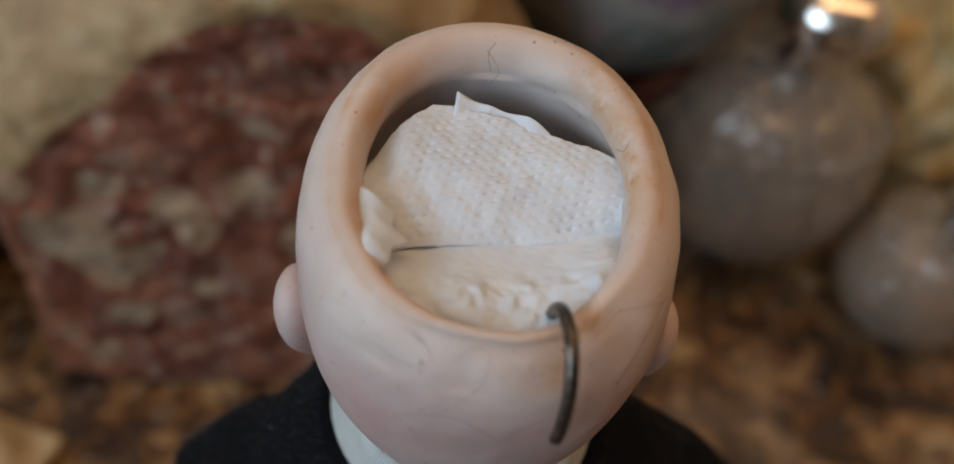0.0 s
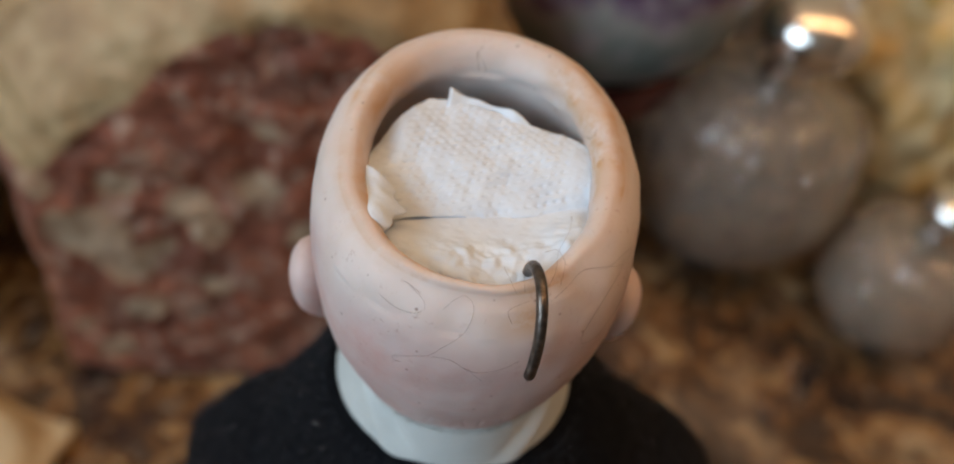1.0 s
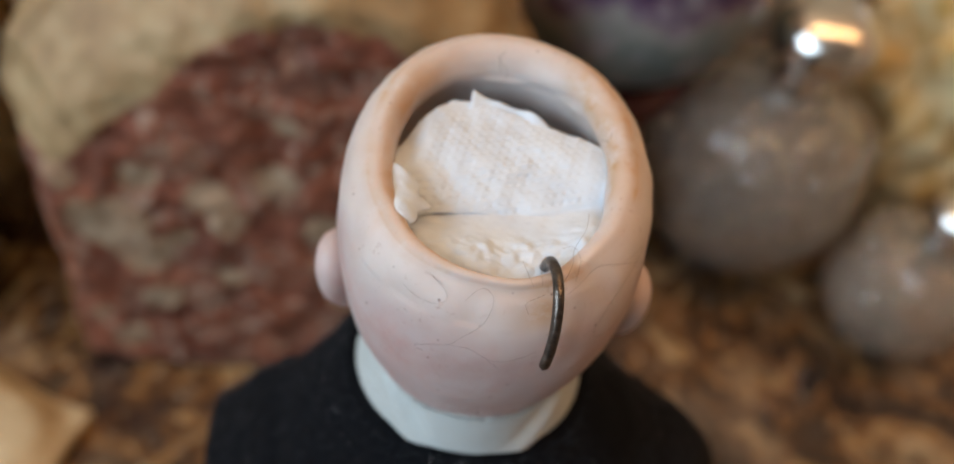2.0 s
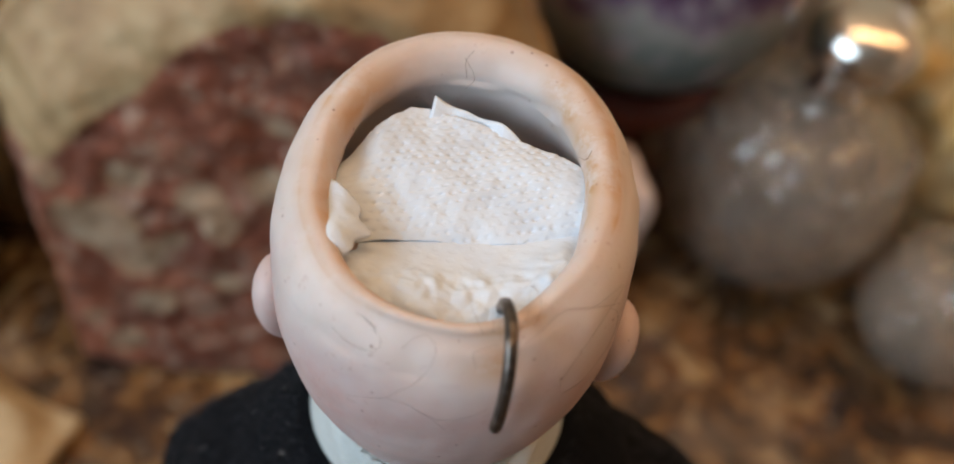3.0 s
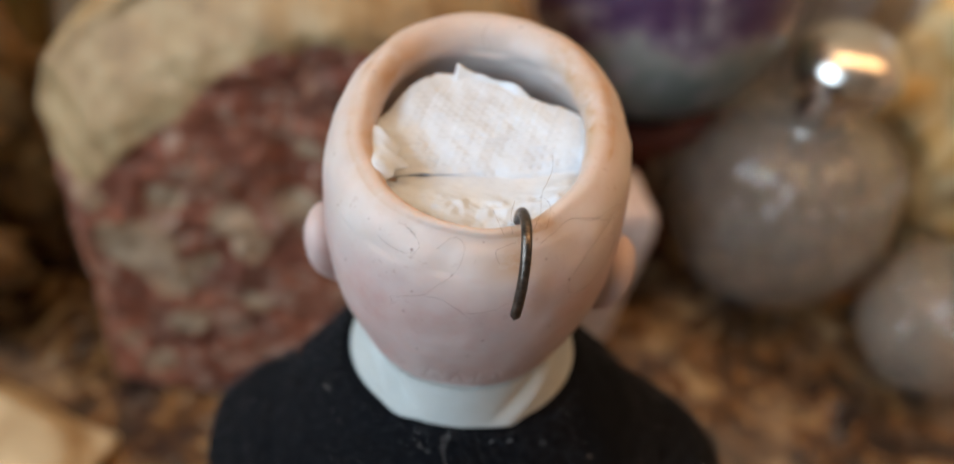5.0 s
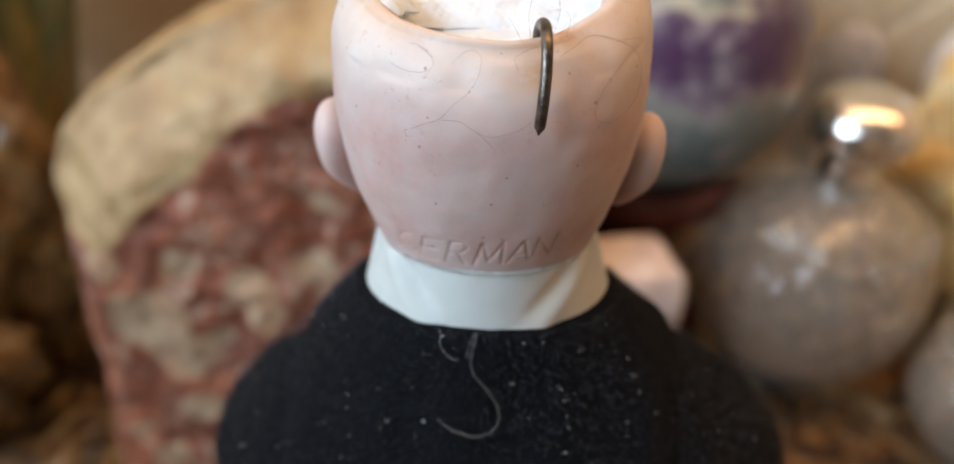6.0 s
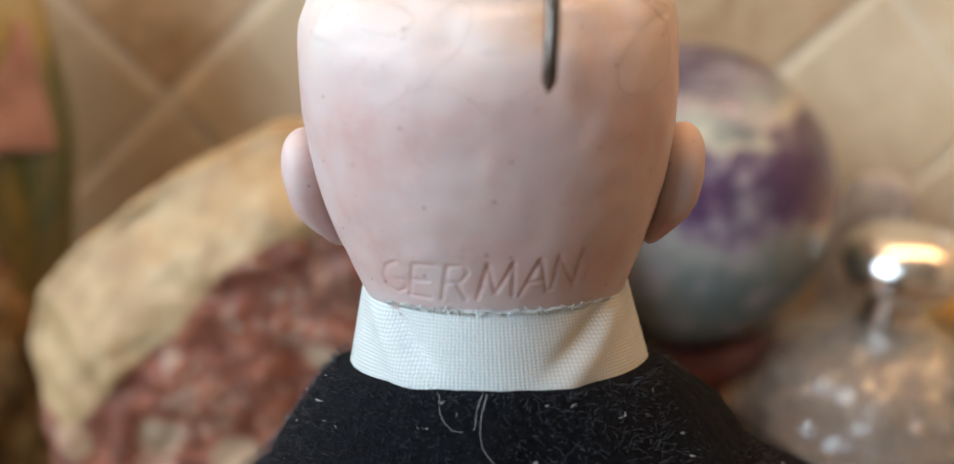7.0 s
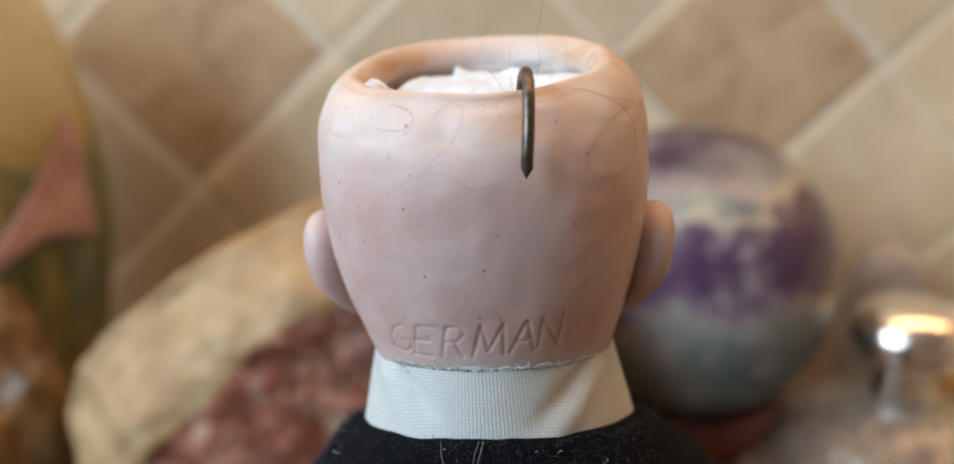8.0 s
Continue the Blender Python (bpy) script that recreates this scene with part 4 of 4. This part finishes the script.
# green glazed jar with its ribbon
jar = empty("glazed_jar", (-0.222, 0.262, 0.0), "green and amber glazed rounded jar with a pink ribbon", "jar")
make("body", *lathe([(0.040, 0.0), (0.044, 0.004), (0.052, 0.05), (0.059, 0.104), (0.0645, 0.150), (0.0640, 0.172), (0.0610, 0.194), (0.0570, 0.217), (0.0470, 0.246), (0.034, 0.264), (0.016, 0.277), (0.003, 0.281)], 72), GLAZE_GREEN, jar)
rib = []
for i in range(24):
    for j in range(12):
        u, v = i / 23, j / 11
        a = radians(-10 - (4 + 46 * u) * (1 - v))
        z = 0.206 - 0.050 * u + 0.010 * smoothstep(0.55, 1.0, u) * (1 - abs(v - 0.55) * 2) - 0.006 * u * (1 - v)
        r = 0.0010 + table(z, [(0.130, 0.0625), (0.150, 0.0645), (0.172, 0.0640), (0.194, 0.0610), (0.217, 0.0570)]) + 0.0005 * math.sin(u * 9)
        rib.append((r * math.cos(a), r * math.sin(a), z))
ribbon = make("ribbon", rib, grid_faces(24, 12), RIBBON, jar, "dusty pink swallow-tailed ribbon")
sol = ribbon.modifiers.new("thickness", "SOLIDIFY")
sol.thickness = 0.0006

# white lint on the coat
lv, lf = [], []
for k in range(120):
    a, z = random.uniform(-1.5, 1.5), random.uniform(-0.064, -0.0295)
    w = table(z, [(-0.066, 0.0550), (-0.0590, 0.0502), (-0.0510, 0.0438), (-0.0452, 0.0370), (-0.0384, 0.0306), (-0.0322, 0.0250), (-0.0288, 0.0218)])
    b = table(z, [(-0.066, 0.0340), (-0.0510, 0.0315), (-0.0384, 0.0280), (-0.0288, 0.0248)])
    s, c = math.sin(a), math.cos(a)
    q = (abs(s) ** 2.3 + abs(c) ** 2.3) ** (-1 / 2.3)
    p = Vector((w * s * q + 0.0032 * smoothstep(-0.030, -0.050, z), HY - b * c * q * chest(c, w), z + 0.0080 * c * smoothstep(0.055, 0.020, w) * smoothstep(-0.1, -0.05, z))) + Vector((s, -c, 0.6)) * 0.0005
    d1 = Vector((random.uniform(-1, 1), random.uniform(-0.3, 0.3), random.uniform(-1, 1))) * random.choice((0.0002, 0.0003, 0.0008))
    d2 = Vector((random.uniform(-1, 1), random.uniform(-0.3, 0.3), random.uniform(-1, 1))) * 0.0004
    tv, tf = tube([DOLL @ r for r in (p, p + d1, p + d1 + d2)], random.choice((0.00002, 0.00003, 0.00004)), 4)
    lf += [tuple(i + len(lv) for i in f) for f in tf]
    lv += tv
tagged(make("lint", lv, lf, LINT), "tiny white lint fibres on the black coat", "lint", "", "stuff")

# short nap of the velvet
fv, ff = [], []
for k in range(8500):
    x, z = random.uniform(-0.052, 0.052), random.uniform(-0.066, -0.0285)
    w = table(z, [(-0.066, 0.0550), (-0.0590, 0.0502), (-0.0510, 0.0438), (-0.0452, 0.0370), (-0.0384, 0.0306), (-0.0322, 0.0250), (-0.0288, 0.0218)])
    b = table(z, [(-0.066, 0.0340), (-0.0510, 0.0315), (-0.0384, 0.0280), (-0.0288, 0.0248)])
    a = random.uniform(-1.9, 1.9)
    s, c = math.sin(a), math.cos(a)
    q = (abs(s) ** 2.3 + abs(c) ** 2.3) ** (-1 / 2.3)
    p = Vector((w * s * q + 0.0032 * smoothstep(-0.030, -0.050, z), HY - b * c * q * chest(c, w), z + 0.0080 * c * smoothstep(0.055, 0.020, w) * smoothstep(-0.1, -0.05, z)))
    d = (Vector((s, -c, 0.7)) + Vector((random.uniform(-1, 1), random.uniform(-1, 1), random.uniform(-1, 1))) * 0.9).normalized() * random.uniform(0.0005, 0.0012)
    e = d + Vector((random.uniform(-1, 1), random.uniform(-1, 1), random.uniform(-1, 1))) * 0.0004
    tv, tf = tube([DOLL @ r for r in (p - d * 0.4, p + d * 0.6, p + d * 0.6 + e * 0.5)], 0.000028, 3)
    ff += [tuple(i + len(fv) for i in f) for f in tf]
    fv += tv
tagged(make("coat_nap", fv, ff, FUZZ), "short black velvet nap standing off the coat", "nap", "", "stuff")

# loose white thread hanging from the collar


def on_coat(x, z):
    w = table(z, [(-0.066, 0.0550), (-0.0590, 0.0502), (-0.0510, 0.0438), (-0.0452, 0.0370), (-0.0384, 0.0306), (-0.0322, 0.0250), (-0.0288, 0.0218)])
    b = table(z, [(-0.066, 0.0340), (-0.0510, 0.0315), (-0.0384, 0.0280), (-0.0288, 0.0248)])
    c = max(0.0, 1 - abs((x - 0.0032 * smoothstep(-0.030, -0.050, z)) / w) ** 2.3) ** (1 / 2.3)
    return Vector((x, HY - b * c - 0.0006, z + 0.0003 + 0.0080 * c * smoothstep(0.055, 0.020, w)))


for thread in ([(-0.0052, -0.0288), (-0.0050, -0.0310), (-0.0035, -0.0325), (-0.0010, -0.0322)], [(0.0003, -0.0288), (-0.0005, -0.0316), (-0.0002, -0.0342), (0.0022, -0.0366), (0.0038, -0.0390), (0.0034, -0.0412), (0.0004, -0.0426), (-0.0030, -0.0420), (-0.0054, -0.0406)],
               [(-0.0002, -0.0288), (-0.0009, -0.0305), (-0.0011, -0.0320)]):
    tv, tf = tube([DOLL @ p for p in spline([on_coat(x, z) for x, z in thread], 8)], 0.000017, 5)
    tagged(make("thread", tv, tf, LINT), "thin loose white thread hanging on the black coat", "thread", "loose threads on the coat")

# ---- wall tiles, set as diamonds ----
PITCH = 0.1355
tile_meshes = []
for mt in (TILE_LIGHT, TILE_DARK):
    bm = bmesh.new()
    bmesh.ops.create_cube(bm, size=1)
    side = PITCH / math.sqrt(2) - 0.0035
    for v in bm.verts:
        v.co = Vector((v.co.x * side, v.co.y * 0.010, v.co.z * side))
    bmesh.ops.bevel(bm, geom=[e for e in bm.edges], offset=0.0022, segments=2, affect="EDGES", profile=0.6)
    me = bpy.data.meshes.new("tile")
    bm.to_mesh(me)
    bm.free()
    me.materials.append(mt)
    tile_meshes.append(me)
DARK_TILES = {(-1, 0), (1, 2), (3, 1), (-2, 2), (2, 4), (-3, -1), (4, 3), (-4, 1), (-2, -3), (3, 4)}
for i in range(-9, 10):
    for j in range(-8, 11):
        p, q = -0.293 + PITCH * (i + 0.5), 0.013 + PITCH * (j + 0.5)
        x, z = (p + q) / 2, (q - p) / 2
        if abs(x) > 0.80 or not -0.05 < z < 0.85:
            continue
        ob = new("tile", tile_meshes[1 if (i, j) in DARK_TILES else 0])
        ob.parent = wall_back
        ob.matrix_basis = pose(x, WALL_Y + 0.0052 + random.uniform(-0.0006, 0.0006), z, 0, 45 + random.choice((0, 90, 180, 270)), 0)
